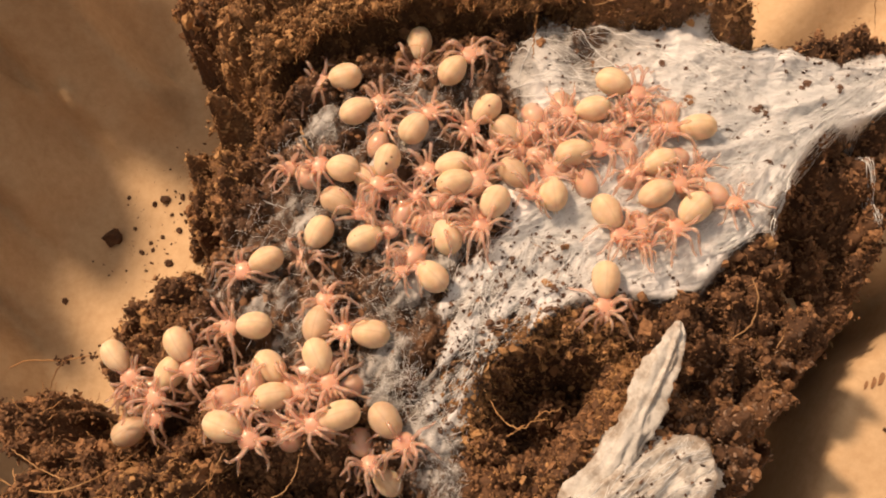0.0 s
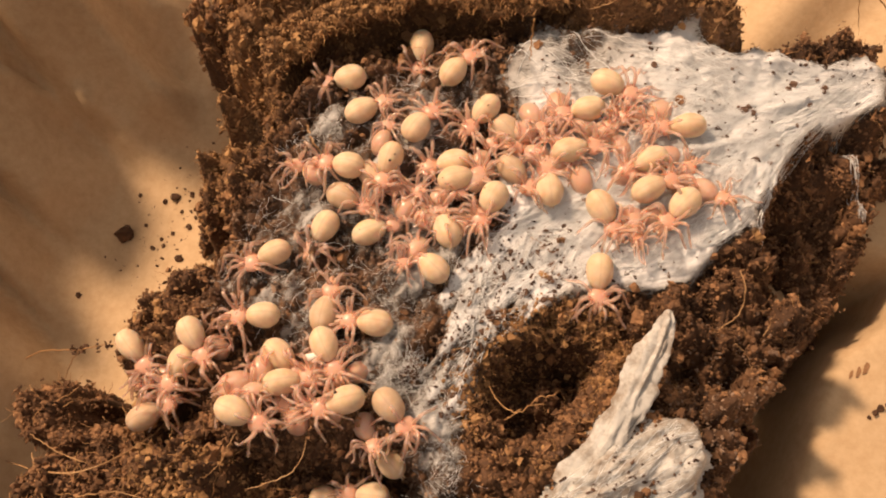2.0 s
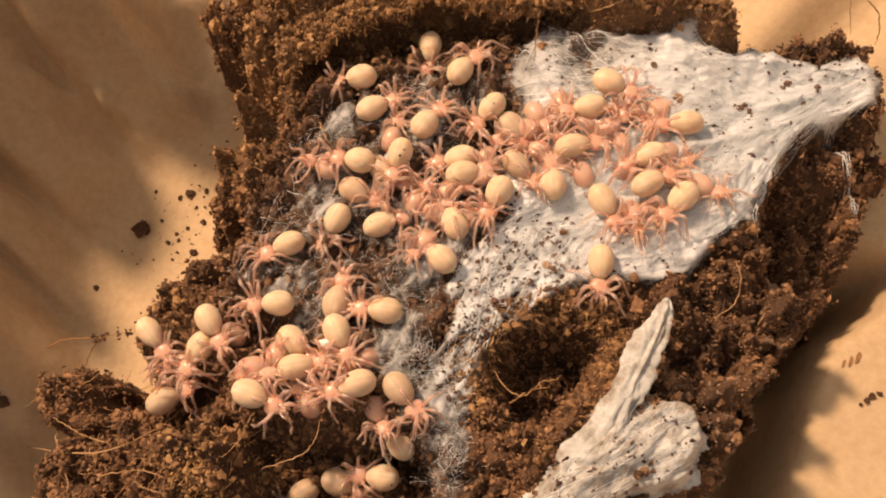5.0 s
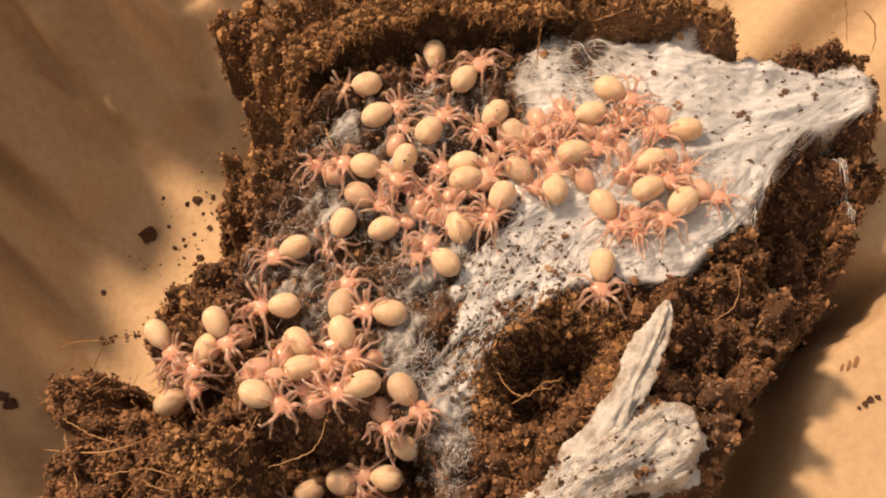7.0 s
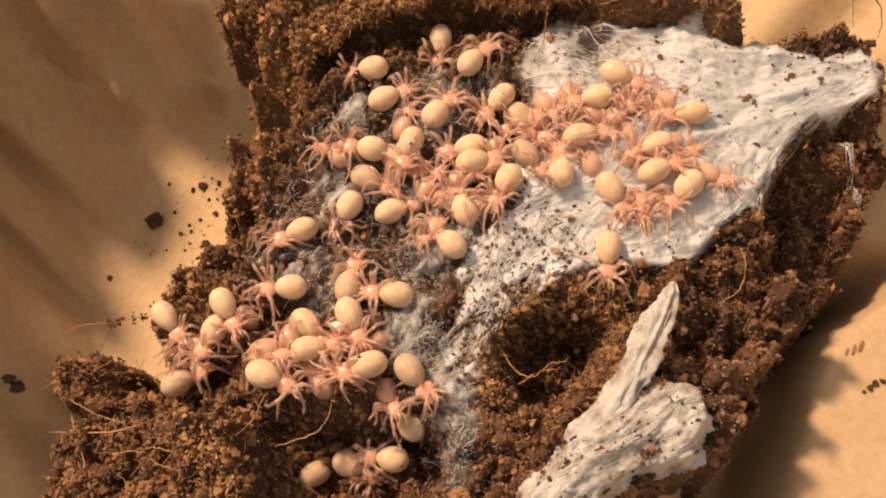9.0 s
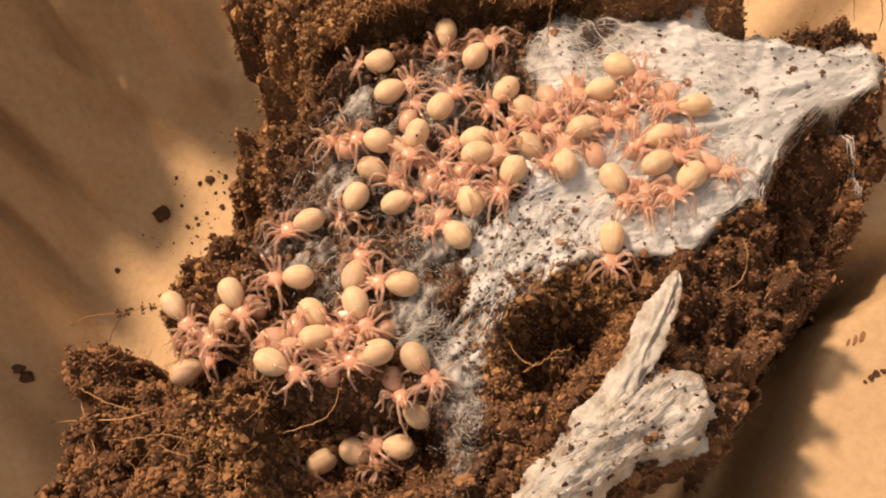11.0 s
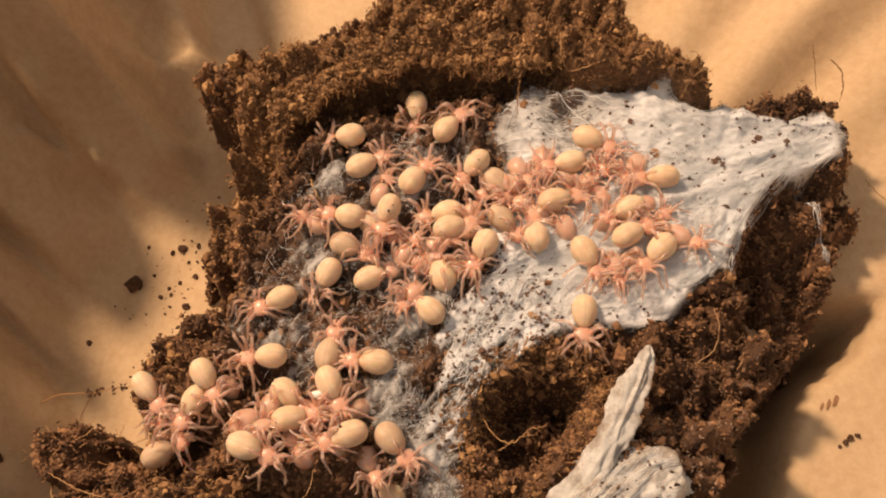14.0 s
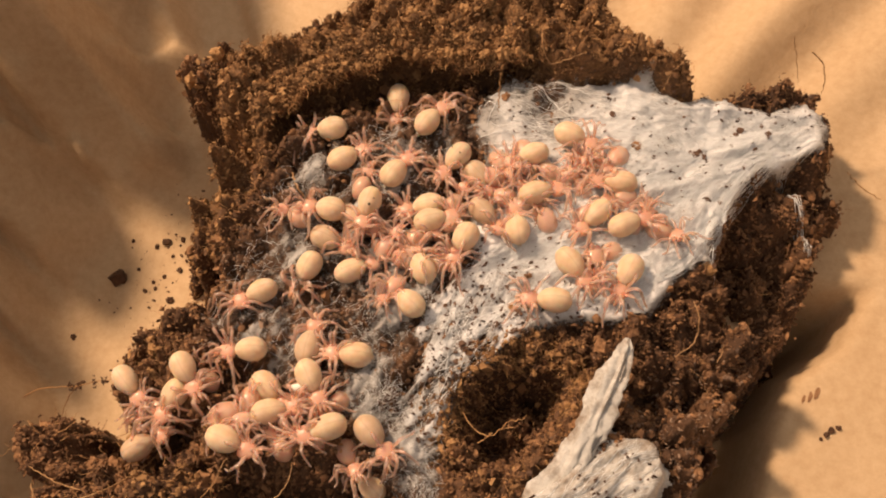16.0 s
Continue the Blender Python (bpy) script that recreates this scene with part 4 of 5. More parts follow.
            thick = 0.2 * np.interp(np.arange(17), [0, 3, 4, 5, 7, 8, 9, 11, 12, 13, 16], [0.95, 1.05, 0.8, 1.08, 1.0, 0.76, 0.98, 0.85, 0.64, 0.78, 0.46])
            v, f = tube_mesh(path - path[0], thick)
            leg = link_mesh("leg", v * s, f, LEG, ob)
            leg.location = Vector(path[0] * s)
            if key:
                moving_legs.setdefault(key, []).append((leg, side, k))
        a = radians(14 + rng.normal(0, 5)) * side
        pts = [(cx + 0.85, 0.45 * side, -0.4), (cx + 1.5, 0.75 * side, 0.05), (cx + 2.0, 0.8 * side, -0.3), (cx + 2.3, 0.72 * side, -0.9)]
        v, f = tube_mesh(glide(pts, 11), 0.17 * np.linspace(1, 0.7, 11))
        link_mesh("pedipalp", v * s, f, LEG, ob)
    for side in (-1, 1):
        v, f = tube_mesh(glide([(-1.7, 0.12 * side, -0.4), (-1.9, 0.14 * side, -0.5), (-2.02, 0.16 * side, -0.55)], 5), 0.08 * np.linspace(1, 0.5, 5))
        link_mesh("spinneret", v * s, f, ABDOMEN, ob)
    return ob

spider(-14.4, 60.2, -94, 0.6, specks=1)
spider(-22.9, 54.3, -166)
spider(-9.7, 55.0, 54)
spider(-21.0, 49.9, 29)
spider(-13.7, 47.1, 56, specks=1)
spider(-5.4, 50.1, -128, 0.6, specks=3)
spider(-2.8, 47.9, -46, -0.3, size=1.25, hue="dull tan")
spider(-16.3, 42.3, -105, 0.5, specks=2)
spider(-21.4, 41.4, 171, 0.5)
spider(-18.4, 40.7, -26, -0.8, hue="dull tan")
spider(-21.9, 37.9, -20, -0.4, hue="dull tan")
spider(-23.8, 34.2, -114)
spider(-18.3, 33.6, 27, specks=1)
spider(-8.5, 40.4, 19, 0.8, specks=1)
spider(-8.9, 43.0, -169, -0.3)
spider(-3.8, 38.0, -116, 0.5, specks=2)
spider(-9.0, 33.9, 117, 0.2)
spider(-29.3, 30.4, -155)
spider(-10.2, 29.1, 138)
spider(-22.4, 23.1, 83, -0.3, hue="dull tan")
spider(-16.3, 22.2, 176, 0.2)
spider(-29.4, 22.6, -176)
spider(-45.9, 19.0, -47)
spider(-37.4, 20.0, -56, 0.2)
spider(-38.5, 17.1, -116, 0.5)
# greyish here means shade in the hollow, given as skin colour
spider(-43.4, 11.0, 34, hue="greyish")
spider(-27.0, 18.2, -38)
spider(-26.0, 14.9, 16, 1.6)
spider(-21.5, 19.2, -62, 0.7)
spider(-30.4, 11.2, -19, 1.2)
spider(-31.2, 14.3, 28, 0.2, hue="pinkish")
spider(-18.3, 13.1, -160, 1, specks=2)
spider(-13.8, 13.1, -47, hue="dull tan")
spider(-13.8, 7.6, 135)
spider(-16.0, 4.1, 178, specks=1)
# two more whose dull skin stands in for shade in the pit
spider(-21.6, 3.3, -24, hue="greyish")
spider(-25.8, 1.8, -146, hue="greyish")
walker_a = spider(9.3, 53.9, -22, 0.4, key="a")
walker_b = spider(7.0, 50.3, -172, 0.3, key="b")
walker_c = spider(18.8, 48.2, -179, 0.2, key="c")
spider(4.9, 44.5, 16, 0.9)
spider(-0.6, 47.5, -4, -0.6, hue="pinkish", size=0.95)
spider(-1.8, 42.0, -44, hue="dull tan")
spider(2.7, 39.5, 99, 0.2)
walker_d = spider(14.4, 43.7, -156, 0.2, key="d")
walker_e = spider(14.0, 39.6, 30, 0.9, key="e")
walker_f = spider(8.7, 37.5, -59, 0.2, key="f")
walker_g = spider(18.1, 38.1, -132, 0.4, key="g")
walker_h = spider(8.6, 29.6, -92, 0.2, key="h")
spider(3.2, 43.2, 8, -0.8, hue="pinkish", size=0.9, tilt=-20)
spider(11.0, 45.9, 117, -0.8, hue="pinkish", size=0.9, tilt=-20)
spider(-14.1, 36.6, 57, -0.8, hue="pinkish", size=0.9, tilt=-20)
spider(-12.4, 31.6, -124, -0.8, hue="pinkish", size=0.9, tilt=-20)
spider(-24.5, 14.8, 20, -0.8, hue="pinkish", size=0.9, tilt=-20)
spider(-18.1, 16.8, -145, -0.8, hue="pinkish", size=0.9, tilt=-20)
spider(-24.2, 10.9, 131, -0.8, hue="pinkish", size=0.9, tilt=-20)
spider(14.5, 37.2, -151, -0.8, hue="pinkish", size=0.9, tilt=-20)
spider(0.1, 50.1, -58, -0.8, hue="pinkish", size=0.9, tilt=-20)
spider(6.7, 48.5, 155, -0.8, hue="pinkish", size=0.9, tilt=-20)
spider(5.3, 44.5, 142, -0.8, hue="pinkish", size=0.9, tilt=-20)
spider(12.5, 50.3, 177, -0.8, hue="pinkish", size=0.9, tilt=-20)
spider(17.7, 41.2, 60, -0.8, hue="pinkish", size=0.9, tilt=-20)
spider(-6.0, 40.5, -140, -0.8, hue="pinkish", size=0.9, tilt=-20)
spider(-10.2, 38.5, -116, -0.8, hue="pinkish", size=0.9, tilt=-20)
spider(-7.2, 35.3, 34, -0.8, hue="pinkish", size=0.9, tilt=-20)
spider(-18.0, 45.5, 73, -0.8, hue="pinkish", size=0.9, tilt=-20)
spider(-25.9, 40.9, 159, -0.8, hue="pinkish", size=0.9, tilt=-20)
spider(-35.1, 19.2, 132, -0.8, hue="pinkish", size=0.9, tilt=-20)
spider(-41.5, 16.1, -153, -0.8, hue="pinkish", size=0.9, tilt=-20)
spider(-28.9, 13.5, -161, -0.8, hue="pinkish", size=0.9, tilt=-20)
spider(-20.0, 12.2, 173, -0.8, hue="pinkish", size=0.9, tilt=-20)
spider(3.4, 51.6, -70, -0.7, hue="pinkish", size=0.95, tilt=-22)
spider(9.4, 47.9, 40, -0.7, hue="pinkish", size=0.95, tilt=-22)
spider(15.6, 50.6, -120, -0.7, hue="pinkish", size=0.95, tilt=-22)
spider(11.4, 42.2, 15, -0.7, hue="pinkish", size=0.95, tilt=-22)
spider(16.4, 44.6, 200, -0.7, hue="pinkish", size=0.95, tilt=-22)
spider(6.4, 41.4, 110, -0.7, hue="pinkish", size=0.95, tilt=-22)
spider(12.4, 36.4, -80, -0.7, hue="pinkish", size=0.95, tilt=-22)
spider(20.4, 40.4, -30, -0.7, hue="pinkish", size=0.95, tilt=-22)
spider(1.0, 44.6, 170, -0.7, hue="pinkish", size=0.95, tilt=-22)
spider(-5.8, 43.8, 60, -0.7, hue="pinkish", size=0.95, tilt=-22)
spider(-11.6, 35.4, -20, -0.7, hue="pinkish", size=0.95, tilt=-22)
spider(-22.6, 17.0, 80, -0.7, hue="pinkish", size=0.95, tilt=-22)
spider(-28.6, 16.4, -100, -0.7, hue="pinkish", size=0.95, tilt=-22)
spider(-16.6, 11.0, -60, -0.7, hue="pinkish", size=0.95, tilt=-22)


# ---- rootlets and loose crumbs ----
def rootlet(points, radius, label):
    path = glide(points, 22)
    rng = np.random.default_rng(int(abs(points[0][0] * 37 + points[0][1] * 11)))
    path[1:-1] += rng.normal(0, 0.06, path[1:-1].shape)
    v, f = tube_mesh(path, radius * np.interp(np.linspace(0, 1, 22), [0, 0.2, 0.8, 1], [0.8, 1.0, 0.8, 0.35]) * rng.uniform(0.8, 1.2, 22), 6)
    ob = tagged(link_mesh("rootlet", v * MM, f, FIBRE if "dark" in label else ROOT), label, "rootlet", "dry rootlets")
    if "reaching out" in label:
        knots = np.repeat(path[[11, 13, 17, 19]], 14, axis=0) + rng.normal(0, 0.3, (56, 3))
        crumbs("soil_knot", knots, rng.uniform(0.1, 0.3, 56), DARK_CRUMB, rng, ob, label="dark soil clinging to the rootlet")
    return ob


def soil_crumb(x, y, z, radius, label):
    rng = np.random.default_rng(int(abs(x * 91 + y * 53) * 10))
    base, tri = BALL_2
    v = base * (1 + 0.55 * np.array([noise.noise(Vector(q * 1.7) + Vector((x, y, z))) for q in base]))[:, None] * rng.uniform(0.75, 1.2, 3)
    v = v @ spin(1, rng)[0].T * radius + rng.normal(0, 0.05 * radius, v.shape)
    ob = link_mesh("soil_crumb", v * MM, tri, GOLD_CRUMB if "orange" in label else (DARK_CRUMB if "dark" in label else GRIT), smooth=False)
    if "kraft" in label:
        z = float(paper_height(np.array(x), np.array(y))) + 0.35 * radius
    elif "white silk" in label and y > 15:
        z = float(silk_surface(np.array(x), np.array(y))) + 0.3 * radius
    ob.location = (x * MM, y * MM, z * MM)
    return tagged(ob, label, "soil crumb", "loose soil crumbs")


def smear(x, y, length, width, turn):
    rng = np.random.default_rng(int(abs(x * 91 + y * 53) * 10))
    base, tri = BALL_2
    v = base * rng.uniform(0.8, 1.15, (len(base), 1)) * [length, width, 0.06]
    ob = link_mesh("soil_smear", v * MM, tri, CRUMB, smooth=False)
    ob.matrix_basis = pose(x * MM, y * MM, float(paper_height(np.array(x), np.array(y))) * MM + 0.00005, 0, 6, turn)
    return tagged(ob, "dark brown soil smear on kraft paper", "soil smear", "smears on the paper")


smear(41.9, 23.8, 0.75, 0.22, 62)
smear(42.8, 24.2, 1.0, 0.26, 66)
smear(43.8, 24.8, 1.15, 0.32, 60)
rng = np.random.default_rng(5)
near = np.stack([rng.normal(-54, 5, 140), rng.normal(43, 8, 140)], -1)
near = near[(inside(near[:, 0], near[:, 1], OUTLINE) < -2) & (near[:, 0] > -72)]
grains = np.stack([near[:, 0], near[:, 1], paper_height(near[:, 0], near[:, 1]) + 0.05], -1)
tagged(crumbs("soil_dust", grains, 0.05 + 0.3 * rng.uniform(0, 1, len(grains)) ** 3, DARK_CRUMB, rng), "fine dark soil grains strewn on kraft paper", "soil dust")

rootlet([(-68.7, 20.0, 10.0), (-64.3, 20.3, 14.0), (-59.3, 19.8, 18.0), (-54.9, 19.3, 21.0), (-51.7, 19.5, 23.0), (-48.3, 19.7, 24.5)], 0.09, "dark dry rootlet reaching out over the kraft paper")
rootlet([(-55.2, 19.2, 21.0), (-57.4, 18.6, 18.0), (-59.4, 17.7, 15.0), (-60.6, 16.9, 13.0)], 0.07, "dark side branch of a dry rootlet")
rootlet([(0.1, 59.7, 35.0), (-0.1, 59.1, 33.0), (-0.2, 58.0, 31.5), (-0.2, 56.7, 30.5)], 0.1, "dark rootlet hanging from the soil ridge")
rootlet([(-3.1, 15.8, 30.0), (-1.7, 13.8, 30.5), (0.2, 13.0, 31.0), (1.4, 13.9, 31.0), (3.1, 14.1, 31.0)], 0.075, "pale branched rootlet across the dark hollow")
rootlet([(-1.3, 12.2, 30.5), (-0.1, 12.9, 31.0), (0.5, 13.4, 31.2)], 0.065, "pale rootlet stub over the dark hollow")
rootlet([(1.4, 13.9, 31.0), (2.2, 14.8, 30.6), (3.4, 15.0, 30.8), (4.4, 15.6, 30.6)], 0.06, "pale branched rootlet across the dark hollow")
rootlet([(24.3, 30.8, 28.9), (24.9, 28.8, 28.4), (24.7, 26.7, 26.2), (22.6, 24.8, 26.3), (20.7, 23.5, 25.6)], 0.09, "thin dry rootlet on the soil")
rootlet([(23.4, 22.4, 28.4), (25.2, 21.9, 26.0), (26.6, 20.6, 23.1)], 0.07, "thin dry rootlet on the soil")
rootlet([(27.2, 24.0, 26.1), (27.8, 25.3, 26.6), (27.7, 26.0, 27.7)], 0.07, "thin dry rootlet on the soil")
rootlet([(-71.5, 6.5, 4.4), (-53.8, 3.9, 25.7), (-45.8, 4.0, 30.6), (-43.6, 7.6, 24.7), (-42.1, 10.8, 21.5), (-41.2, 12.0, 21.6)], 0.11, "long straw-coloured rootlet on the loose soil")
rootlet([(-56.1, 6.1, 24.5), (-54.4, 3.4, 25.4), (-51.9, 0.7, 27.1), (-51.3, -1.3, 27.6)], 0.1, "straw-coloured rootlet on the loose soil")
rootlet([(-57.6, 8.3, 23.3), (-51.7, 6.1, 26.6), (-46.2, 4.8, 30.3)], 0.07, "thin dry rootlet on the soil")
rootlet([(-47.0, 1.3, 29.7), (-40.9, 1.9, 33.1), (-36.2, 1.0, 33.2)], 0.08, "straw-coloured rootlet on the loose soil")
rootlet([(-41.5, 0.7, 32.7), (-37.7, -0.3, 33.7), (-34.2, -0.1, 32.8)], 0.07, "thin dry rootlet on the soil")
rootlet([(-27.4, 3.0, 33.0), (-25.0, 4.0, 33.0), (-23.0, 5.1, 32.5), (-22.3, 6.8, 31.5), (-22.4, 9.1, 30.5)], 0.07, "single long hair-thin root over the pit")
rootlet([(-29.9, 6.4, 33.5), (-29.4, 7.8, 34.0), (-29.0, 8.9, 33.5)], 0.06, "hair-thin root end over the pit")
rootlet([(5.3, 66.7, 36.1), (5.6, 64.6, 34.1), (6.7, 64.1, 31.2), (8.8, 63.1, 33.3), (10.8, 62.7, 35.4)], 0.09, "thin dry rootlet on the soil")
rootlet([(9.4, 66.0, 35.8), (11.4, 65.7, 33.9), (12.3, 62.3, 34.8)], 0.07, "thin dry rootlet on the soil")
rootlet([(-7.2, 66.2, 33.1), (-4.9, 66.3, 32.3), (-2.6, 66.4, 31.7)], 0.08, "thin dry rootlet on the soil")
rootlet([(-3.4, 66.0, 29.7), (-2.4, 66.4, 31.6), (-1.5, 68.7, 32.4)], 0.08, "thin dry rootlet on the soil")
rootlet([(22.0, 61.0, 31.0), (22.9, 61.8, 33.0), (24.2, 62.2, 35.0)], 0.08, "thin dry rootlet on the soil")
rootlet([(37.7, 65.0, 36.0), (39.1, 64.5, 32.0), (40.4, 63.3, 28.0)], 0.06, "fine upright hair at the edge of the silk")
rootlet([(39.9, 63.3, 35.0), (42.3, 63.8, 32.0), (43.2, 62.8, 30.0), (43.3, 61.7, 28.0)], 0.1, "crooked rootlet at the edge of the silk")
rootlet([(42.5, 52.4, 30.0), (43.2, 51.2, 27.0), (44.1, 51.2, 24.0)], 0.07, "thin dry rootlet on the soil")
rootlet([(47.6, 53.0, 22.0), (50.1, 51.7, 20.0), (53.3, 50.9, 18.0)], 0.1, "rootlet reaching from the clump towards the paper")
rootlet([(-44.1, 64.1, 17.4), (-39.5, 58.6, 25.4), (-38.4, 57.6, 25.8)], 0.09, "thin dry rootlet on the soil")
rootlet([(-7.4, 19.8, 29.2), (-4.2, 21.5, 26.4), (-2.2, 22.8, 27.3)], 0.07, "thin dry rootlet on the soil")
rootlet([(5.1, 23.6, 29.2), (5.7, 24.7, 29.4), (6.8, 25.4, 28.2)], 0.07, "thin dry rootlet on the soil")
rootlet([(17.9, 13.7, 29.3), (19.5, 12.7, 28.4), (18.8, 10.5, 29.8)], 0.09, "pale rootlet curled on the soil")
rootlet([(-28.4, 48.9, 27.2), (-26.8, 45.7, 29.2), (-25.6, 44.0, 28.5)], 0.14, "pale twist of silk on the soil")

soil_crumb(-63.0, 42.7, 0.8, 1.35, "dark soil crumb on kraft paper")
soil_crumb(-55.6, 48.9, 1.9, 0.70, "dark soil crumb on kraft paper")
soil_crumb(-57.3, 48.2, 1.6, 0.40, "dark soil crumb on kraft paper")
soil_crumb(-53.2, 38.7, 1.7, 0.62, "dark soil crumb on kraft paper")
soil_crumb(-60.0, 44.3, 0.8, 0.35, "dark soil crumb on kraft paper")
soil_crumb(-58.0, 40.4, 1.2, 0.40, "dark soil crumb on kraft paper")
soil_crumb(-56.8, 41.9, 1.3, 0.30, "dark soil crumb on kraft paper")
soil_crumb(-52.6, 44.0, 1.6, 0.50, "dark soil crumb on kraft paper")
soil_crumb(-52.8, 49.3, 2.2, 0.40, "dark soil crumb on kraft paper")
soil_crumb(-69.0, 32.5, -0.5, 0.45, "dark soil crumb on kraft paper")
soil_crumb(-61.9, 49.3, 1.1, 0.35, "dark soil crumb on kraft paper")
soil_crumb(-59.9, 37.4, 0.9, 0.20, "dark soil crumb on kraft paper")
soil_crumb(-54.2, 46.5, 1.6, 0.30, "dark soil crumb on kraft paper")
soil_crumb(-65.9, 38.9, 0.2, 0.20, "dark soil crumb on kraft paper")
soil_crumb(-55.1, 42.9, 1.4, 0.30, "dark soil crumb on kraft paper")
soil_crumb(-56.6, 37.4, 1.3, 0.25, "dark soil crumb on kraft paper")
soil_crumb(-72.5, 11.6, 3.9, 1.00, "dark soil crumb on kraft paper")
soil_crumb(-73.2, 12.5, 4.6, 0.80, "dark soil crumb on kraft paper")
soil_crumb(44.2, 19.0, 11.6, 0.45, "dark soil crumb on kraft paper")
soil_crumb(44.9, 19.6, 11.8, 0.50, "dark soil crumb on kraft paper")
soil_crumb(45.8, 19.9, 11.7, 0.40, "dark soil crumb on kraft paper")
soil_crumb(43.4, 18.4, 11.6, 0.30, "dark soil crumb on kraft paper")
soil_crumb(25.9, 51.8, 28.2, 0.50, "brown soil crumb on white silk")
soil_crumb(26.5, 52.2, 28.4, 0.45, "brown soil crumb on white silk")
soil_crumb(25.3, 52.2, 28.3, 0.30, "brown soil crumb on white silk")
soil_crumb(27.0, 51.5, 28.2, 0.35, "brown soil crumb on white silk")
soil_crumb(32.0, 58.6, 28.2, 0.30, "brown soil crumb on white silk")
soil_crumb(32.2, 55.9, 28.2, 0.50, "brown soil crumb on white silk")
soil_crumb(31.6, 55.2, 28.2, 0.35, "brown soil crumb on white silk")
soil_crumb(35.5, 54.9, 28.3, 0.40, "brown soil crumb on white silk")
soil_crumb(34.9, 56.5, 28.0, 0.30, "brown soil crumb on white silk")
soil_crumb(29.9, 54.6, 28.0, 0.25, "brown soil crumb on white silk")
soil_crumb(15.1, 57.3, 28.3, 0.40, "brown soil crumb on white silk")
soil_crumb(17.9, 56.8, 28.8, 0.30, "brown soil crumb on white silk")
soil_crumb(2.3, 29.3, 28.6, 0.60, "orange-brown soil crumb beside the silk")
soil_crumb(3.1, 28.7, 28.6, 0.45, "brown soil crumb on white silk")
soil_crumb(1.6, 32.1, 28.5, 0.30, "brown soil crumb on white silk")
soil_crumb(27.0, 41.7, 28.2, 0.30, "brown soil crumb on white silk")
soil_crumb(24.1, 39.2, 28.4, 0.25, "brown soil crumb on white silk")
soil_crumb(22.7, 34.7, 28.0, 0.30, "brown soil crumb on white silk")
soil_crumb(-0.2, 31.0, 28.1, 0.30, "brown soil crumb on white silk")
soil_crumb(-2.2, 27.9, 28.3, 0.35, "brown soil crumb on white silk")
soil_crumb(-3.7, 24.4, 28.9, 0.40, "brown soil crumb on white silk")
soil_crumb(-4.9, 27.2, 28.8, 0.30, "brown soil crumb on white silk")
soil_crumb(-6.0, 29.5, 28.4, 0.30, "brown soil crumb on white silk")
soil_crumb(-9.1, 23.0, 27.7, 0.40, "brown soil crumb on white silk")
soil_crumb(-7.4, 20.0, 28.8, 0.40, "brown soil crumb on white silk")
soil_crumb(1.0, 35.5, 28.4, 0.25, "brown soil crumb on white silk")
soil_crumb(-17.1, 29.3, 29.7, 0.60, "brown soil crumb on white silk")
soil_crumb(-21.0, 28.1, 27.2, 0.30, "brown soil crumb on white silk")
soil_crumb(26.8, 36.1, 26.8, 0.90, "orange-brown soil crumb beside the silk")
soil_crumb(27.4, 36.3, 27.7, 0.50, "brown soil crumb on white silk")
soil_crumb(10.4, 12.9, 28.6, 0.55, "brown soil crumb on white silk")
soil_crumb(12.2, 9.4, 29.8, 0.30, "brown soil crumb on white silk")
soil_crumb(7.8, 10.9, 30.6, 0.35, "brown soil crumb on white silk")
soil_crumb(4.7, 9.0, 31.3, 0.35, "brown soil crumb on white silk")
soil_crumb(5.6, 3.9, 29.0, 0.50, "brown soil crumb on white silk")
soil_crumb(4.5, 22.1, 18.8, 0.60, "orange-brown soil crumb beside the silk")


def droplet(x, y, z, radius):
    rng = np.random.default_rng(3)
    base, tri = BALL_2
    v = base * rng.uniform(0.8, 1.2, (len(base), 1)) * [1.5, 0.8, 0.5] * radius
    ob = link_mesh("droplet", v * MM, tri, DROP)
    ob.matrix_basis = pose(x * MM, y * MM, z * MM, 8, -10, 15)
    return tagged(ob, "small glistening white droplet among the spiderlings", "droplet")


droplet(-22.9, 17.7, float(ground(np.array(-22.9), np.array(17.7))) + 3.2, 0.55)
droplet(-22.1, 17.9, float(ground(np.array(-22.1), np.array(17.9))) + 3.1, 0.35)


def stroll(thing, key, rows):
    """Key a spiderling's way (seconds, x, y, z in mm, heading) and the stepping of its legs."""
    walk(thing, [(t, pose(x * MM, y * MM, z * MM, 0, 0, h)) for t, x, y, z, h in rows])
    for leg, side, k in moving_legs[key]:
        at = leg.location.copy()
        phase = 1 if (k + (side > 0)) % 2 else -1
        swings = [(0.0, 0), (14.5, 0), (14.7, 9), (14.9, -9), (15.1, 8), (15.3, -8), (15.5, 9), (15.7, -8), (15.9, 6), (16.0, 0)]
        walk(leg, [(t, Matrix.Translation(at) @ pose(0, 0, 0, 0.4 * a * phase * side, 0, a * phase)) for t, a in swings])


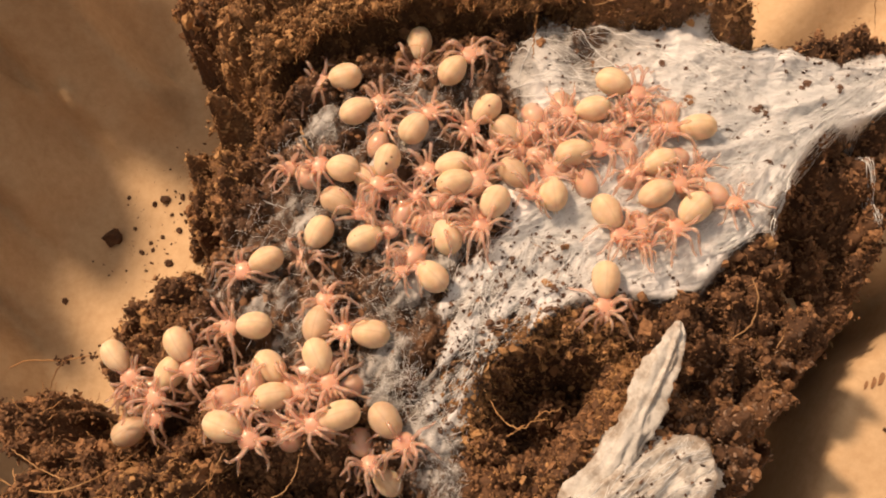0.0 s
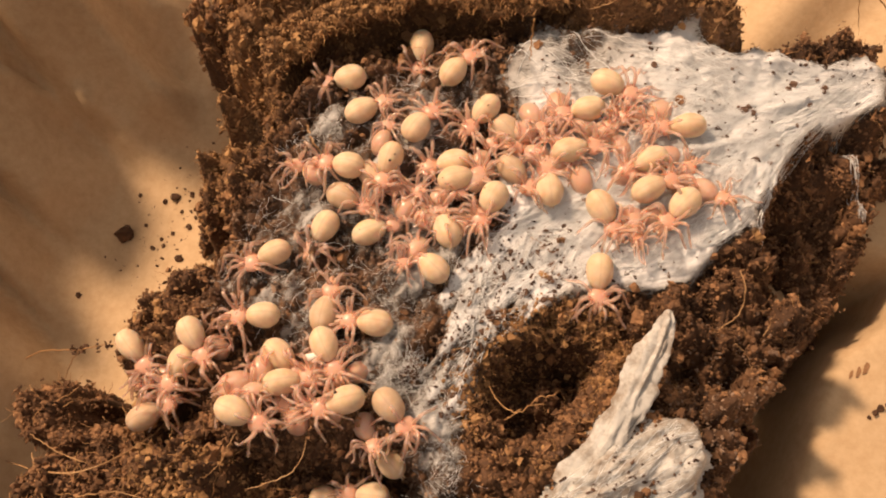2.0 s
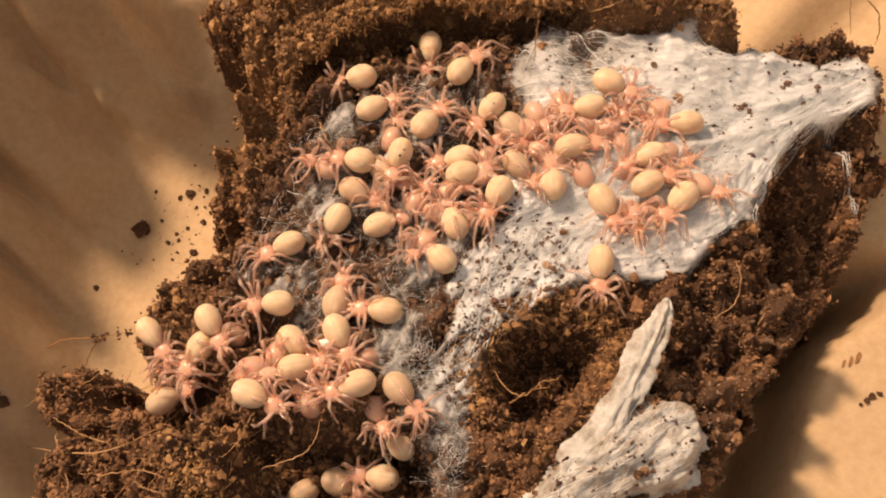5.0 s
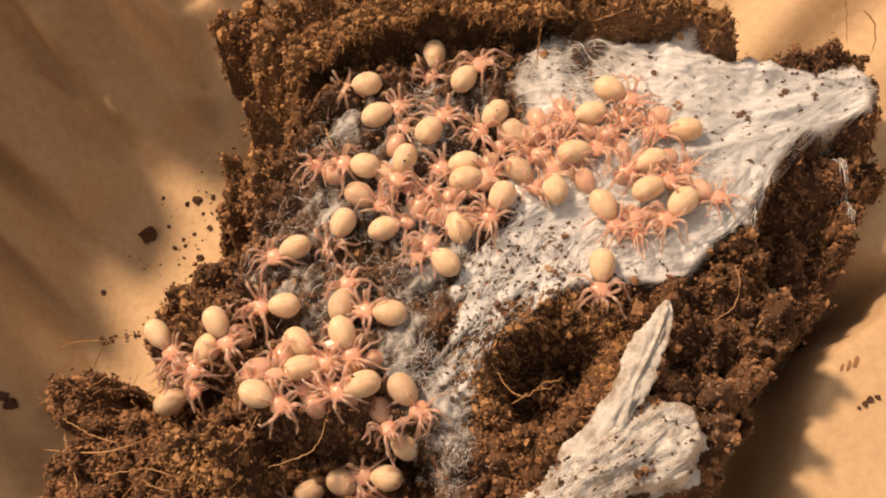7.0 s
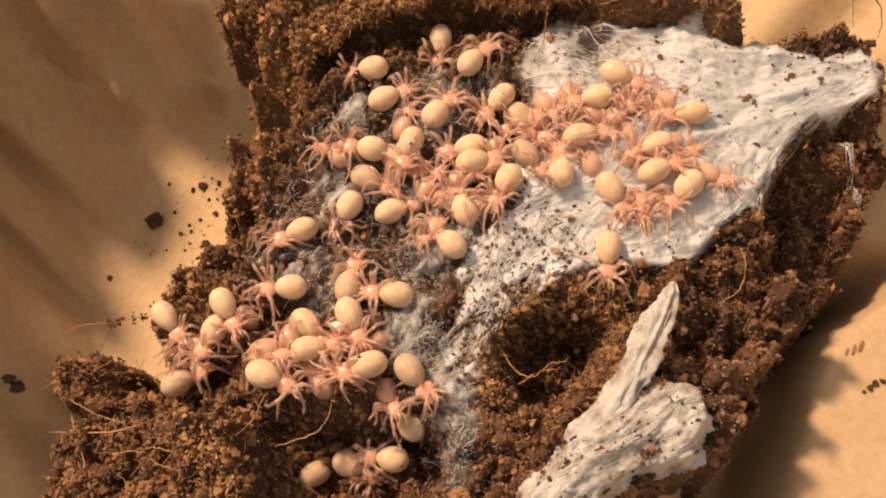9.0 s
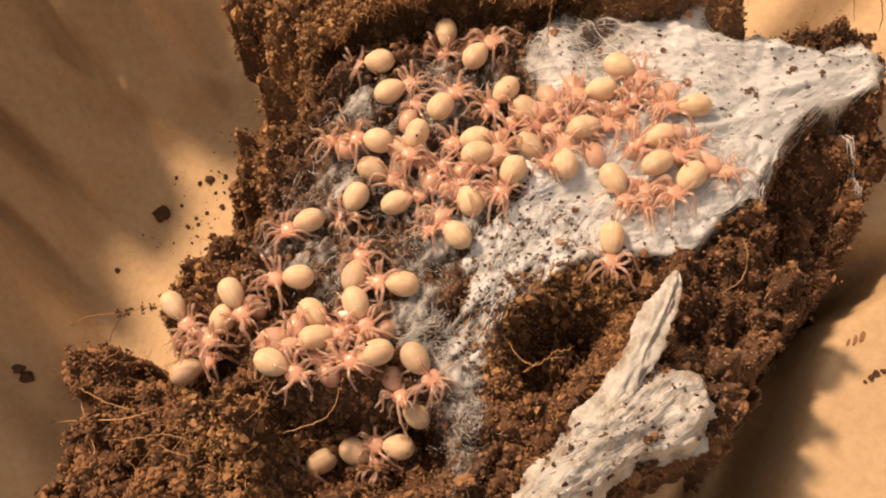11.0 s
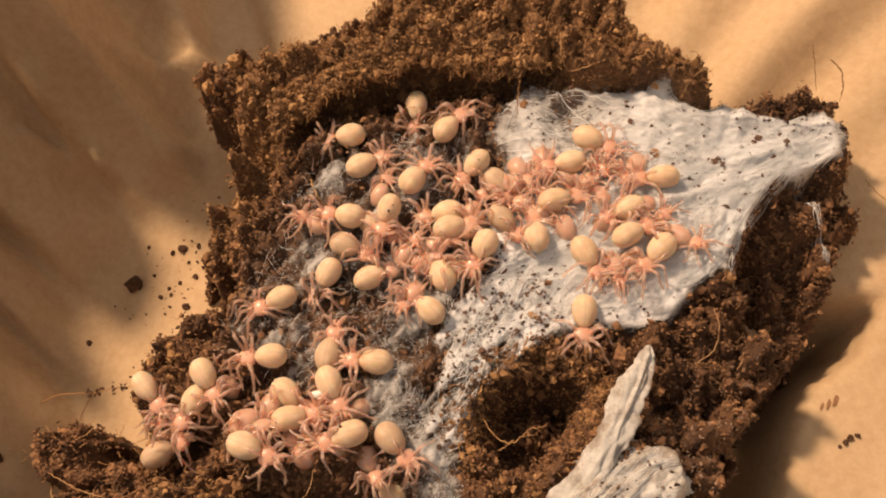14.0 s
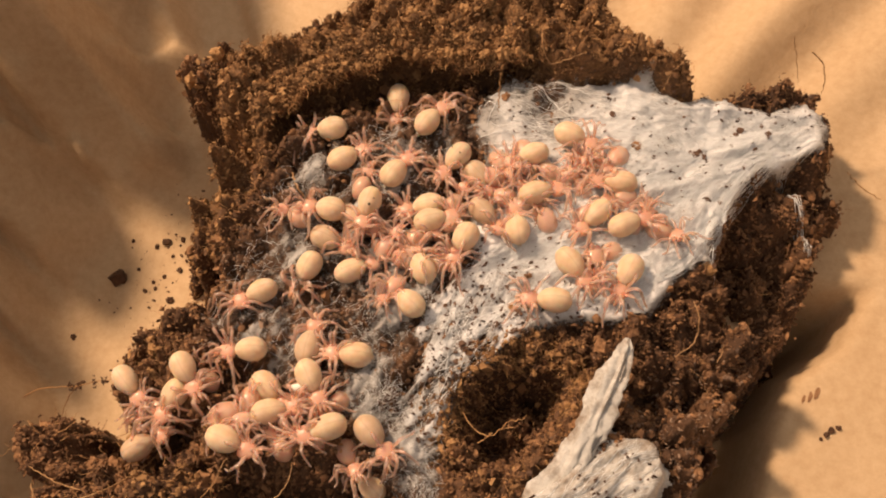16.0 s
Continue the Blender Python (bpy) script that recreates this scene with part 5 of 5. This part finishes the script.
def motions():
    stroll(walker_a, "a", [(0, 9.3, 53.9, 30.4, -22), (14.5, 9.3, 53.9, 30.4, -22), (14.9, 10.2, 53.3, 30.5, -22), (15.2, 10.0, 53.5, 30.5, -22), (15.6, 9.6, 54.0, 30.3, -22), (16, 9.3, 53.2, 30.6, -22)])
    stroll(walker_b, "b", [(0, 7.0, 50.3, 30.3, -172), (14.5, 7.0, 50.3, 30.3, -172), (14.9, 6.2, 50.1, 30.5, -172), (15.2, 5.7, 50.3, 30.4, -168), (15.6, 5.3, 50.7, 30.1, -164), (16, 4.6, 50.5, 30.0, -162)])
    stroll(walker_c, "c", [(0, 18.8, 48.2, 30.5, -179), (14.5, 18.8, 48.2, 30.5, -179), (14.9, 18.1, 47.8, 30.3, -184), (15.2, 17.0, 47.3, 30.5, -187), (15.6, 16.0, 46.5, 30.4, -189), (16, 15.8, 46.3, 30.4, -189)])
    stroll(walker_d, "d", [(0, 14.4, 43.7, 30.3, -156), (14.5, 14.4, 43.7, 30.3, -156), (14.9, 14.0, 43.1, 30.3, -146), (15.2, 13.5, 42.6, 30.4, -138), (15.6, 13.3, 42.4, 30.3, -136), (16, 12.8, 41.9, 30.3, -136)])
    stroll(walker_e, "e", [(0, 14.0, 39.6, 30.9, 30), (14.5, 14.0, 39.6, 30.9, 30), (14.9, 14.9, 39.3, 30.8, 30), (15.2, 15.5, 39.3, 30.7, 30), (15.6, 16.1, 39.5, 30.8, 26), (16, 16.0, 40.1, 30.8, 24)])
    stroll(walker_f, "f", [(0, 8.7, 37.5, 30.1, -59), (14.5, 8.7, 37.5, 30.1, -59), (14.9, 8.8, 37.1, 30.2, -59), (15.2, 8.8, 36.8, 30.2, -55), (15.6, 9.3, 36.1, 30.0, -51), (16, 9.3, 35.0, 30.3, -51)])
    stroll(walker_g, "g", [(0, 18.1, 38.1, 30.5, -132), (14.5, 18.1, 38.1, 30.5, -132), (14.9, 18.1, 37.2, 30.3, -127), (15.2, 17.8, 36.3, 30.0, -122), (15.6, 16.8, 35.3, 29.9, -118), (16, 16.6, 34.3, 30.0, -116)])
    stroll(walker_h, "h", [(0, 8.6, 29.6, 30.0, -92), (14.5, 8.6, 29.6, 30.0, -92), (14.9, 8.7, 29.6, 30.0, -107), (15.2, 8.6, 29.7, 30.0, -114), (15.6, 8.5, 30.0, 30.1, -152), (16, 7.4, 30.0, 30.2, -184)])

motions()
